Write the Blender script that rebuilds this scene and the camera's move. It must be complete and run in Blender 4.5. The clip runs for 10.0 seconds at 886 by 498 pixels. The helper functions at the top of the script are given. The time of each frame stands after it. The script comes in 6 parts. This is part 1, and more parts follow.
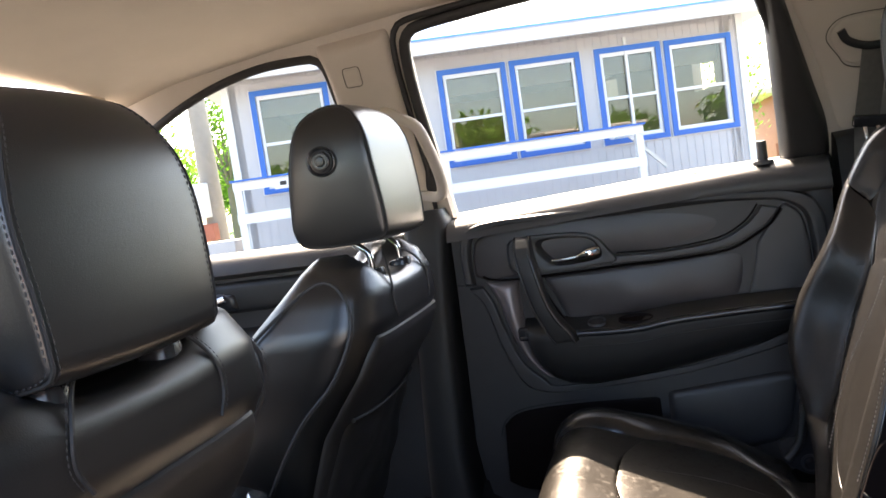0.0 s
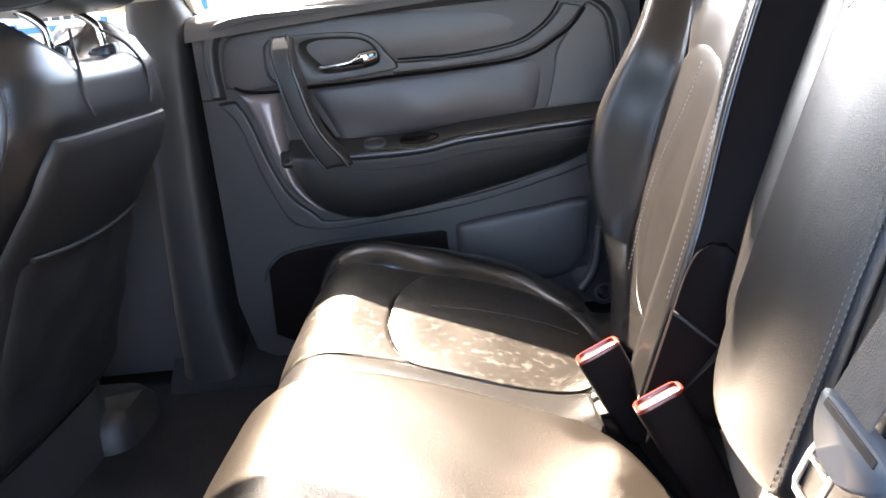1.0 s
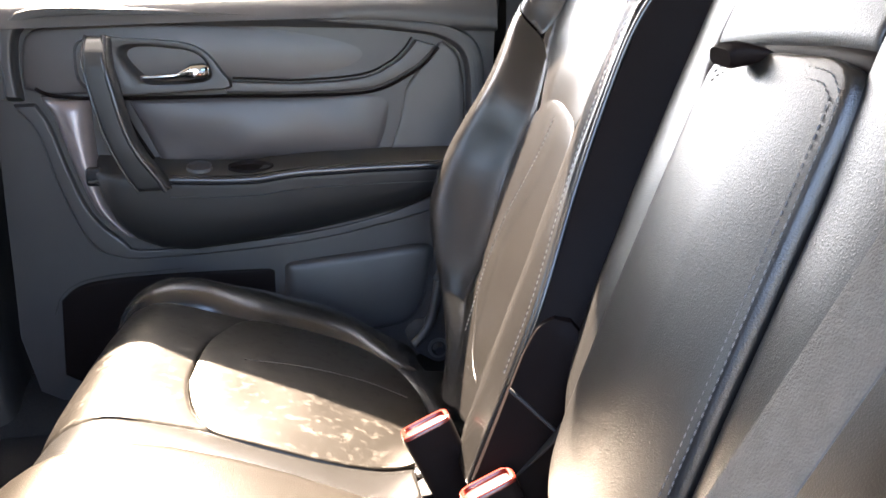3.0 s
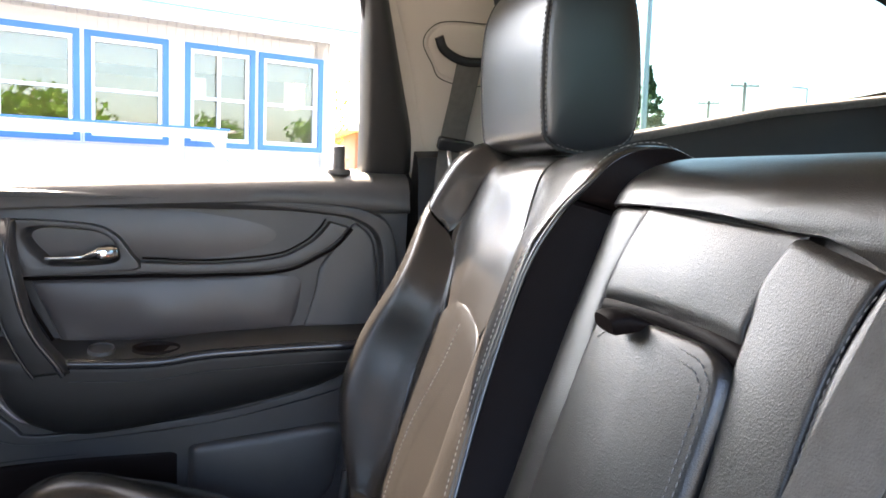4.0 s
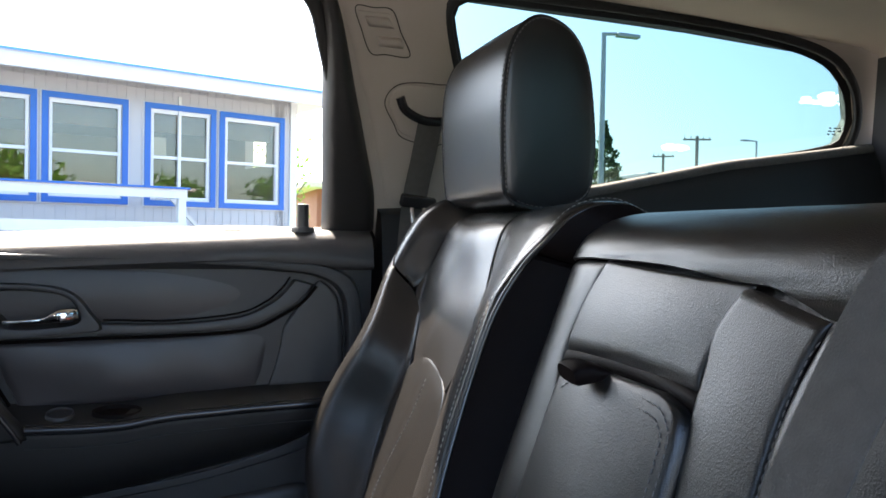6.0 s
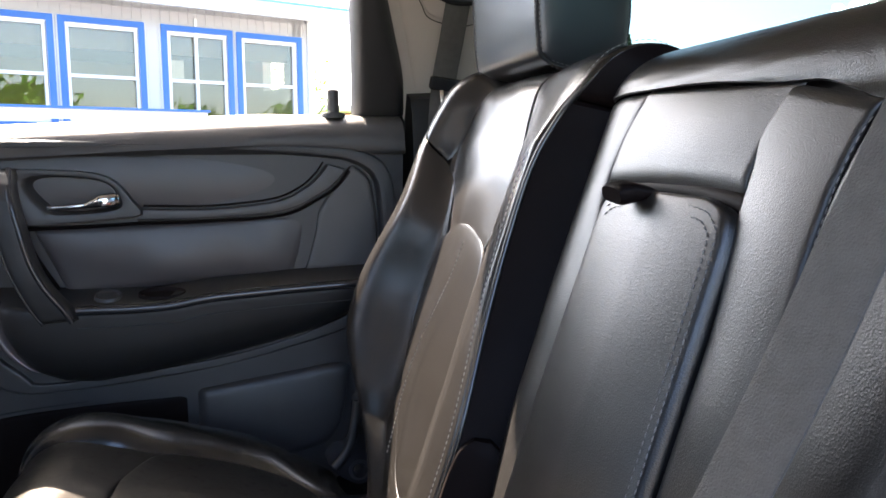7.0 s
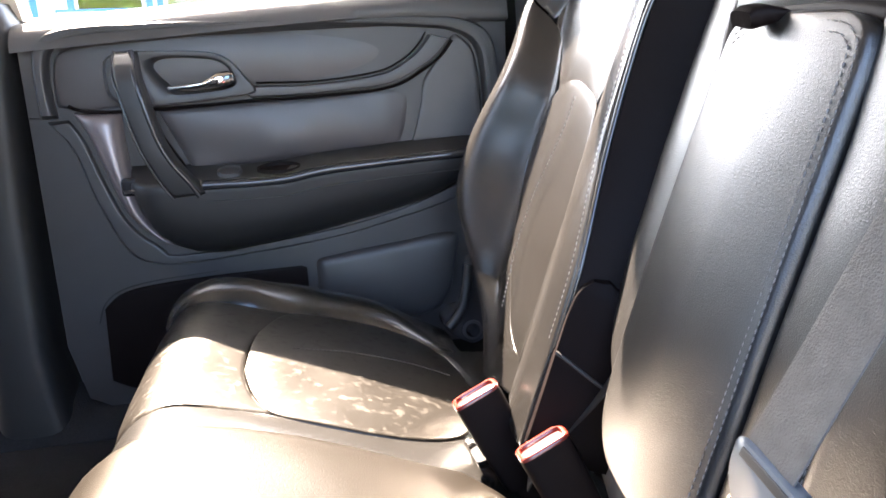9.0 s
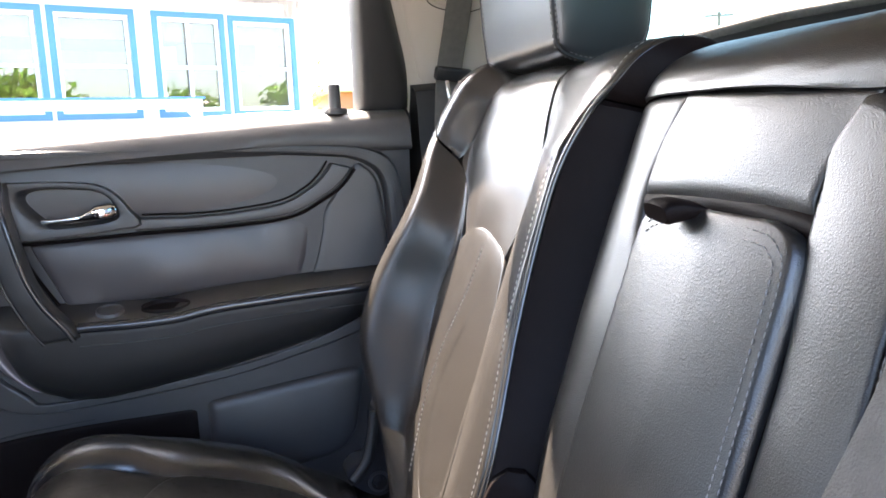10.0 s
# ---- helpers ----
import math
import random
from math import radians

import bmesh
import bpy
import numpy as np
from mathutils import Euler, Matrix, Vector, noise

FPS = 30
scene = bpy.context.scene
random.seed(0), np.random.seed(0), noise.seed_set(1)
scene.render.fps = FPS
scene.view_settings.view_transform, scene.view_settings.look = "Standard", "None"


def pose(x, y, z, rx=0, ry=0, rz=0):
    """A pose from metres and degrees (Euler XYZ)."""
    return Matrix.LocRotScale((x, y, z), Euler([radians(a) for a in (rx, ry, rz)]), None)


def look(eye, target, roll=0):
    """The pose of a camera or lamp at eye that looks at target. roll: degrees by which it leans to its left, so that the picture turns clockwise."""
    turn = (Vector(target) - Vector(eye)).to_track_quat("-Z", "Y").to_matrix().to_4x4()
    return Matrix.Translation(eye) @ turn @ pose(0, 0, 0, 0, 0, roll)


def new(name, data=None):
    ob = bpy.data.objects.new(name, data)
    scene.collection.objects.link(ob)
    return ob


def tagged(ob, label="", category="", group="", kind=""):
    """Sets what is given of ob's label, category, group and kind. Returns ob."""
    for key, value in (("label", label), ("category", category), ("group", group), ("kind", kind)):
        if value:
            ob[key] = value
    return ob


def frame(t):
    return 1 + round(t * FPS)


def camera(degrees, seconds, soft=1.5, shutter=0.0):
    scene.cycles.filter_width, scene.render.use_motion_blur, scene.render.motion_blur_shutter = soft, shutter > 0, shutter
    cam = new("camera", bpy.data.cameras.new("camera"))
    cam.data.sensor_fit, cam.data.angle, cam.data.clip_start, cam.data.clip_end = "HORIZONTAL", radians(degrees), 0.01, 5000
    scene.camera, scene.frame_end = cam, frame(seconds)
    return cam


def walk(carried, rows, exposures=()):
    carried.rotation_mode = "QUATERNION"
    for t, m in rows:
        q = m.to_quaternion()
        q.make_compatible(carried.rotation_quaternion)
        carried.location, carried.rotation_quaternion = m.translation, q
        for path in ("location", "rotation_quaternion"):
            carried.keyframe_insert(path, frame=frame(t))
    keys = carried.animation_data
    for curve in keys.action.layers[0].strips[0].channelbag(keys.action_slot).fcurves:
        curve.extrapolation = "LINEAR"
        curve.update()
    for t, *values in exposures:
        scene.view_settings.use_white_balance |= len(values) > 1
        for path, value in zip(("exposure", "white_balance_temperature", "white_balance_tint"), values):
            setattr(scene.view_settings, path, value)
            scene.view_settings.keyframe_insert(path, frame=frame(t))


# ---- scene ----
cam = camera(59.9, 10.0, soft=1.6)
PATH = [
    (0, (0.19, -1.05, 1.276), (-0.344, 0.871, 1.117), -8.3),
    (0.5, (0.203, -0.868, 1.2), (-0.118, 1.077, 0.864), -8.9),
    (1, (0.199, -0.763, 1.128), (0.129, 1.155, 0.567), -6.4),
    (1.5, (0.203, -0.698, 1.086), (0.289, 1.19, 0.432), -2.4),
    (2, (0.195, -0.663, 1.09), (0.316, 1.212, 0.403), -1.4),
    (2.2, (0.196, -0.658, 1.095), (0.337, 1.218, 0.416), -1.4),
    (3.3, (0.231, -0.657, 1.149), (0.649, 1.256, 0.743), 1.6),
    (3.5, (0.234, -0.654, 1.171), (0.696, 1.261, 0.83), 1.8),
    (4, (0.242, -0.652, 1.225), (0.776, 1.266, 1.04), 2.0),
    (4.5, (0.239, -0.654, 1.263), (0.816, 1.26, 1.195), 2.0),
    (5, (0.242, -0.66, 1.27), (0.853, 1.245, 1.262), 1.8),
    (5.2, (0.241, -0.662, 1.269), (0.86, 1.24, 1.271), 1.7),
    (6.3, (0.231, -0.668, 1.204), (0.848, 1.232, 1.112), 0.7),
    (6.5, (0.226, -0.669, 1.189), (0.833, 1.232, 1.051), 0.4),
    (7, (0.213, -0.677, 1.152), (0.782, 1.226, 0.914), -0.3),
    (7.5, (0.198, -0.688, 1.123), (0.704, 1.216, 0.778), -1.3),
    (8, (0.181, -0.7, 1.103), (0.621, 1.202, 0.668), -1.8),
    (8.5, (0.176, -0.715, 1.101), (0.547, 1.19, 0.618), -1.8),
    (9, (0.18, -0.697, 1.112), (0.499, 1.213, 0.61), -3.1),
    (9.5, (0.187, -0.665, 1.131), (0.536, 1.249, 0.667), -3.6),
    (10, (0.212, -0.616, 1.185), (0.774, 1.279, 0.884), -2.5),
]
walk(cam, [(t, look(e, g, r)) for t, e, g, r in PATH], exposures=[(0.0, 4.10, 6880, 18), (0.5, 4.35, 6740, 18), (0.8, 5.22, 6660, 18), (1.5, 5.58, 6570, 18), (2.2, 5.67, 6520, 18), (3.3, 5.67, 6840, 18), (4.0, 5.22, 6840, 18), (4.5, 4.62, 6280, 18), (4.8, 4.08, 6230, 14), (5.2, 3.9, 6180, 14), (6.3, 3.95, 6180, 14), (6.6, 4.00, 6180, 14), (7.0, 4.59, 6460, 18), (7.5, 5.17, 6560, 18), (8.5, 5.62, 6570, 18), (9.2, 5.67, 6570, 18), (10.0, 5.58, 6520, 18)])

# ---- world and sun ----
SUN = Vector((-0.25, 1.0, 1.01)).normalized()
world = bpy.data.worlds.new("sky")
scene.world = world
world.use_nodes = True
sky = world.node_tree.nodes.new("ShaderNodeTexSky")
sky.sky_type, sky.sun_disc = "NISHITA", False
sky.air_density, sky.dust_density, sky.ozone_density = 1.0, 2.5, 1.0
sky.sun_elevation, sky.sun_rotation = math.asin(SUN.z), math.atan2(SUN.x, SUN.y)
world.node_tree.links.new(sky.outputs[0], world.node_tree.nodes["Background"].inputs[0])
world.node_tree.nodes["Background"].inputs[1].default_value = 0.075
sun = new("sun", bpy.data.lights.new("sun", "SUN"))
sun.data.energy, sun.data.angle, sun.data.color = 3.2, radians(0.6), (1.0, 0.86, 0.68)
sun.matrix_world = look(SUN * 30, (0, 0, 0))


# ---- materials ----
def material(name, base, rough=0.5, metal=0.0, vary=0.15, grain=40.0, bump=0.0, bump_scale=600.0, coat=0.0, cells=False, spec=0.5, stain=None, stain_scale=6.0, stain_at=0.6, space="Object", scuff=0.0, tint=None):
    """A surface with two scales of colour variation, fine relief and optional stains of their own shape."""
    m = bpy.data.materials.new(name)
    m.use_nodes = True
    nt = m.node_tree
    bs = nt.nodes["Principled BSDF"]
    bs.inputs["Metallic"].default_value = metal
    bs.inputs["Coat Weight"].default_value = coat
    bs.inputs["Specular IOR Level"].default_value = spec
    tc = nt.nodes.new("ShaderNodeTexCoord")
    out = tc.outputs[space]

    def noise_of(scale, detail=4.0):
        t = nt.nodes.new("ShaderNodeTexNoise")
        t.inputs["Scale"].default_value, t.inputs["Detail"].default_value = scale, detail
        nt.links.new(out, t.inputs["Vector"])
        return t.outputs["Fac"]

    def mixed(fac, a, b, kind="MIX"):
        mx = nt.nodes.new("ShaderNodeMix")
        mx.data_type, mx.blend_type = "RGBA", kind
        for sock, val in ((mx.inputs["Factor"], fac), (mx.inputs["A"], a), (mx.inputs["B"], b)):
            if hasattr(val, "is_output"):
                nt.links.new(val, sock)
            else:
                sock.default_value = (*val, 1) if isinstance(val, tuple) else val
        return mx.outputs["Result"]

    lo, hi = tuple(c * (1 - vary) for c in base), tuple(min(1, c * (1 + vary)) for c in base)
    col = mixed(noise_of(grain), lo, hi)
    col = mixed(mixed(noise_of(grain / 12, 2), (0.0,) * 3, (1.0,) * 3), col, mixed(1.0, col, tuple(1 - vary * 0.7 for _ in range(3)), "MULTIPLY"))
    ramp = nt.nodes.new("ShaderNodeMapRange")
    nt.links.new(noise_of(grain * 0.6), ramp.inputs["Value"])
    ramp.inputs["To Min"].default_value, ramp.inputs["To Max"].default_value = max(0, rough * 0.92), min(1, rough * 1.08)
    gloss = ramp.outputs[0]
    if tint:
        bs.inputs["Specular Tint"].default_value = (*tint, 1)
    if stain:
        st = nt.nodes.new("ShaderNodeMapRange")
        nt.links.new(noise_of(stain_scale, 6), st.inputs["Value"])
        st.inputs["From Min"].default_value, st.inputs["From Max"].default_value = stain_at, stain_at + 0.12
        col = mixed(st.outputs[0], col, stain)
        if scuff:
            wear = nt.nodes.new("ShaderNodeMath")
            wear.operation = "MULTIPLY_ADD"
            nt.links.new(st.outputs[0], wear.inputs[0])
            wear.inputs[1].default_value = scuff
            nt.links.new(gloss, wear.inputs[2])
            gloss = wear.outputs[0]
    nt.links.new(gloss, bs.inputs["Roughness"])
    nt.links.new(col, bs.inputs["Base Color"])
    if bump:
        if cells:
            t = nt.nodes.new("ShaderNodeTexVoronoi")
            t.feature = "DISTANCE_TO_EDGE"
            t.inputs["Scale"].default_value = bump_scale
            warp = nt.nodes.new("ShaderNodeVectorMath")
            wn = nt.nodes.new("ShaderNodeTexNoise")
            wn.inputs["Scale"].default_value = bump_scale * 0.6
            nt.links.new(out, wn.inputs["Vector"])
            sc = nt.nodes.new("ShaderNodeVectorMath")
            sc.operation = "SCALE"
            sc.inputs["Scale"].default_value = 1.2 / bump_scale
            nt.links.new(wn.outputs["Color"], sc.inputs[0])
            nt.links.new(out, warp.inputs[0])
            nt.links.new(sc.outputs[0], warp.inputs[1])
            nt.links.new(warp.outputs[0], t.inputs["Vector"])
            fine = nt.nodes.new("ShaderNodeMapRange")
            fine.inputs["From Max"].default_value = 0.25
            nt.links.new(t.outputs["Distance"], fine.inputs["Value"])
            height = fine.outputs[0]
        else:
            height = noise_of(bump_scale, 3)
        b1 = nt.nodes.new("ShaderNodeBump")
        b1.inputs["Strength"].default_value, b1.inputs["Distance"].default_value = bump, 0.6 / bump_scale
        nt.links.new(height, b1.inputs["Height"])
        b2 = nt.nodes.new("ShaderNodeBump")
        b2.inputs["Strength"].default_value, b2.inputs["Distance"].default_value = min(1.0, bump) * 0.35, 0.0003
        nt.links.new(noise_of(grain * 0.5, 2), b2.inputs["Height"])
        nt.links.new(b1.outputs[0], b2.inputs["Normal"])
        nt.links.new(b2.outputs[0], bs.inputs["Normal"])
    return m


def glass_material(name, tint, ior=1.3):
    m = bpy.data.materials.new(name)
    m.use_nodes = True
    nt = m.node_tree
    nt.nodes.remove(nt.nodes["Principled BSDF"])
    tr, gl, mx, fr = (nt.nodes.new(k) for k in ("ShaderNodeBsdfTransparent", "ShaderNodeBsdfGlossy", "ShaderNodeMixShader", "ShaderNodeFresnel"))
    tr.inputs[0].default_value = (*tint, 1)
    gl.inputs["Roughness"].default_value = 0.01
    fr.inputs["IOR"].default_value = ior
    nt.links.new(fr.outputs[0], mx.inputs[0])
    nt.links.new(tr.outputs[0], mx.inputs[1])
    nt.links.new(gl.outputs[0], mx.inputs[2])
    nt.links.new(mx.outputs[0], nt.nodes["Material Output"].inputs["Surface"])
    return m


LEATHER = material("black_leather", (0.0105, 0.0103, 0.0102), 0.31, vary=0.18, grain=30, bump=0.26, bump_scale=820, spec=0.85)
LEATHER_SMOOTH = material("smooth_black_leather", (0.0110, 0.0104, 0.0096), 0.26, vary=0.15, grain=22, bump=0.15, bump_scale=800, spec=0.62)
LEATHER_BENCH = material("grained_black_leather", (0.0112, 0.0109, 0.0104), 0.30, vary=0.18, grain=30, bump=0.42, bump_scale=850, spec=0.66)
LEATHER_CUSHION = material("dusty_black_leather", (0.0056, 0.0045, 0.0033), 0.34, vary=0.15, grain=22, bump=0.30, bump_scale=620, spec=0.36, tint=(1.0, 0.90, 0.76))
VINYL = material("matt_black_vinyl", (0.014, 0.0135, 0.0135), 0.52, vary=0.15, grain=30, bump=0.2, bump_scale=600)
PLASTIC = material("grained_black_plastic", (0.031, 0.030, 0.031), 0.45, vary=0.15, grain=25, bump=0.25, bump_scale=700)
PLASTIC_GREY = material("dusty_charcoal_plastic", (0.048, 0.046, 0.046), 0.45, vary=0.2, grain=18, bump=0.2, bump_scale=700)
GLOSS = material("satin_black_plastic", (0.02, 0.02, 0.022), 0.24, vary=0.1, grain=40, bump=0.03, bump_scale=300)
METALLIC = material("worn_graphite_trim", (0.22, 0.19, 0.19), 0.38, metal=0.5, vary=0.25, grain=30, bump=0.05, bump_scale=500)
CHROME = material("chrome", (0.75, 0.75, 0.76), 0.08, metal=1.0, vary=0.03, grain=30)
SATIN_METAL = material("satin_metal", (0.62, 0.6, 0.58), 0.25, metal=1.0, vary=0.05, grain=60)
DOOR_LEATHER = material("soft_door_leather", (0.047, 0.042, 0.043), 0.40, vary=0.2, grain=14, bump=0.2, bump_scale=600, spec=0.5)
SEAT_VINYL = material("black_seat_vinyl", (0.0075, 0.0052, 0.0050), 0.5, vary=0.15, grain=30, bump=0.15, bump_scale=600, spec=0.05)
LEATHER_WORN = material("scuffed_black_leather", (0.0058, 0.0050, 0.0041), 0.34, vary=0.15, grain=22, bump=0.2, bump_scale=700, spec=0.38, stain=(0.0105, 0.0093, 0.0078), stain_scale=80, stain_at=0.55, scuff=0.12, tint=(1.0, 0.90, 0.76))
BEIGE_CLOTH = material("pale_seat_cloth", (0.20, 0.18, 0.15), 0.9, vary=0.12, grain=60, bump=0.4, bump_scale=700, spec=0.2)
RUBBER = material("black_rubber", (0.015, 0.015, 0.015), 0.65, vary=0.15, grain=50, bump=0.1, bump_scale=700)
BEIGE = material("beige_pillar_plastic", (0.47, 0.42, 0.36), 0.55, vary=0.05, grain=14, bump=0.12, bump_scale=600)
HEADLINER = material("beige_headliner_fabric", (0.60, 0.53, 0.44), 0.95, vary=0.07, grain=8, bump=0.3, bump_scale=900, spec=0.1)
CARPET = material("black_carpet", (0.022, 0.021, 0.021), 0.95, vary=0.4, grain=200, bump=0.8, bump_scale=420, spec=0.1)
WEBBING = material("grey_belt_webbing", (0.108, 0.102, 0.093), 0.75, vary=0.22, grain=90, bump=0.9, bump_scale=650, spec=0.25)
THREAD = material("pale_grey_thread", (0.24, 0.235, 0.22), 0.7, vary=0.1, grain=80)
THREAD_GREY = material("grey_thread", (0.17, 0.165, 0.16), 0.7, vary=0.1, grain=80)
THREAD_DARK = material("black_thread", (0.035, 0.035, 0.036), 0.6, vary=0.1, grain=80)
# Lighter copy of the buckle red, with the sun on the rim mixed in.
RED_SUNLIT = material("sunlit_red_plastic", (0.13, 0.016, 0.010), 0.22, vary=0.05, grain=40)
RED = material("red_button_plastic", (0.075, 0.0035, 0.0020), 0.4, vary=0.05, grain=40, spec=0.3)
GREY_PLASTIC = material("pale_grey_plastic", (0.085, 0.105, 0.125), 0.45, vary=0.06, grain=30)
GLASS_CLEAR = glass_material("clear_car_glass", (0.90, 0.93, 0.91))
GLASS_TINT = glass_material("privacy_glass", (0.36, 0.44, 0.44))


# ---- mesh helpers ----
def spline(points, n):
    """n + 1 places along a smooth curve through the points, evenly by length."""
    p = np.array(points, float)
    if len(p) == 2:
        return p[0] + np.linspace(0, 1, n + 1)[:, None] * (p[1] - p[0])
    q = np.vstack([2 * p[0] - p[1], p, 2 * p[-1] - p[-2]])
    fine = []
    for i in range(1, len(q) - 2):
        for s in np.linspace(0, 1, 24, endpoint=False):
            a, b, c, d = q[i - 1:i + 3]
            fine.append(0.5 * (2 * b + (c - a) * s + (2 * a - 5 * b + 4 * c - d) * s * s + (3 * b - a - 3 * c + d) * s ** 3))
    fine = np.array(fine + [p[-1]])
    run = np.r_[0, np.cumsum(np.linalg.norm(np.diff(fine, axis=0), axis=1))]
    want = np.linspace(0, run[-1], n + 1)
    return np.stack([np.interp(want, run, fine[:, k]) for k in range(fine.shape[1])], 1)


def closed(points, n):
    """n places round a smooth closed curve."""
    p = list(points)
    k = len(p)
    c = spline(p[-3:] + p + p[:3], 8 * n)
    start, end = np.array(p[0]), None
    d = np.linalg.norm(c - start, axis=1)
    half = len(c) // 2
    a, b = int(d[:half].argmin()), half + int(d[half:].argmin())
    c = c[a:b + 1]
    run = np.r_[0, np.cumsum(np.linalg.norm(np.diff(c, axis=0), axis=1))]
    want = np.linspace(0, run[-1], n, endpoint=False)
    return np.stack([np.interp(want, run, c[:, j]) for j in range(c.shape[1])], 1)


def mesh_object(name, verts, faces, mat, parent=None, label="", smooth=True, crease=40):
    me = bpy.data.meshes.new(name)
    me.from_pydata([tuple(float(c) for c in v) for v in verts], [], faces)
    bm = bmesh.new()
    bm.from_mesh(me)
    bmesh.ops.recalc_face_normals(bm, faces=bm.faces)
    for f in bm.faces:
        f.smooth = smooth
    if smooth:
        for e in bm.edges:
            if len(e.link_faces) == 2 and e.calc_face_angle(0) > radians(crease):
                e.smooth = False
    bm.to_mesh(me)
    bm.free()
    me.materials.append(mat)
    ob = new(name, me)
    if parent:
        ob.parent = parent
    if label:
        ob["label"] = label
    return ob


def thing(name, label, category, at=(0, 0, 0), group="", kind=""):
    ob = new(name)
    ob.empty_display_size = 0.05
    ob["base"] = 0
    del ob["base"]
    return tagged(ob, label, category, group, kind)


def grid_faces(n, m, wrap_u=False, wrap_v=False, start=0):
    out = []
    for i in range(n if wrap_u else n - 1):
        for j in range(m if wrap_v else m - 1):
            a, b = i * m + j, i * m + (j + 1) % m
            c, d = ((i + 1) % n) * m + (j + 1) % m, ((i + 1) % n) * m + j
            out.append((start + a, start + b, start + c, start + d))
    return out


def rise(e, r):
    k = np.clip(e / r, 0, 1)
    return np.sqrt(np.maximum(0, 1 - (1 - k) ** 2))


def pad(name, A, B, surface, mat, parent, n=36, m=16, h=0.012, r=0.012, d=0.012, crown=0.0, label="", wrinkle=0.0):
    """A padded panel between two border curves: rounded down into its seams all round, with a swelling middle."""
    a, b = spline(A, 200), spline(B, 200)
    s = 0.5 - 0.5 * np.cos(np.linspace(0, np.pi, n + 1))
    s = 0.35 * s + 0.65 * np.linspace(0, 1, n + 1)
    s[1], s[-2] = min(s[1], 0.01), max(s[-2], 0.99)
    t = 0.5 - 0.5 * np.cos(np.linspace(0, np.pi, m + 1))
    pick = lambda c: np.stack([np.interp(s * 200, np.arange(201), c[:, k]) for k in range(c.shape[1])], 1)
    a, b = pick(a), pick(b)
    length = max(np.linalg.norm(np.diff(a, axis=0), axis=1).sum(), np.linalg.norm(np.diff(b, axis=0), axis=1).sum())
    width = np.linalg.norm(b - a, axis=1)
    verts = []
    for i in range(n + 1):
        for j in range(m + 1):
            p = a[i] + (b[i] - a[i]) * t[j]
            e1, e2 = min(s[i], 1 - s[i]) * length, min(t[j], 1 - t[j]) * width[i]
            q = float(rise(e1, r) * rise(e2, min(r, max(width[i] * 0.5, 1e-4))))
            top = -d + (h + d) * q + crown * np.sin(np.pi * s[i]) ** 0.6 * np.sin(np.pi * t[j]) ** 0.8
            if wrinkle:
                top += q * wrinkle * noise.noise(Vector((p[0] * 14, p[1] * 14, 3.1)))
            verts.append(surface(p[0], p[1], top))
    return mesh_object(name, verts, grid_faces(n + 1, m + 1), mat, parent, label)


def hull(name, rings, mat, parent, label="", crease=50):
    """A closed body through rings of places, capped at both ends."""
    k = len(rings[0])
    verts = [v for r in rings for v in r]
    faces = grid_faces(len(rings), k, wrap_v=True)
    for at, order in ((0, 1), (len(rings) - 1, -1)):
        c = len(verts)
        verts.append(np.mean(rings[at], axis=0))
        faces += [(c, at * k + j, at * k + (j + 1) % k)[::order] for j in range(k)]
    return mesh_object(name, verts, faces, mat, parent, label, crease=crease)


def oval(centre, u, v, e=2.6, k=40):
    """A superellipse round a centre, with half-axes u and v."""
    c, u, v = (np.array(x, float) for x in (centre, u, v))
    out = []
    for a in np.linspace(0, 2 * np.pi, k, endpoint=False):
        ca, sa = np.cos(a), np.sin(a)
        out.append(c + u * np.sign(ca) * abs(ca) ** (2 / e) + v * np.sign(sa) * abs(sa) ** (2 / e))
    return np.array(out)


def tube(name, path, ra, mat, parent, rb=None, up=(0, 0, 1), n=40, k=12, e=2.0, label="", taper=None, smooth_path=True):
    """A bar swept along a path: half-width ra across, rb towards up."""
    p = spline(path, n) if smooth_path else np.array(path, float)
    rb = ra if rb is None else rb
    rings = []
    tan = np.gradient(p, axis=0)
    for i, c in enumerate(p):
        t = tan[i] / np.linalg.norm(tan[i])
        u = np.cross(t, np.array(up, float))
        u = u / max(1e-6, np.linalg.norm(u))
        v = np.cross(u, t)
        f = taper(i / (len(p) - 1)) if taper else 1.0
        rings.append(oval(c, u * ra * f, v * rb * f, e, k))
    return hull(name, rings, mat, parent, label)


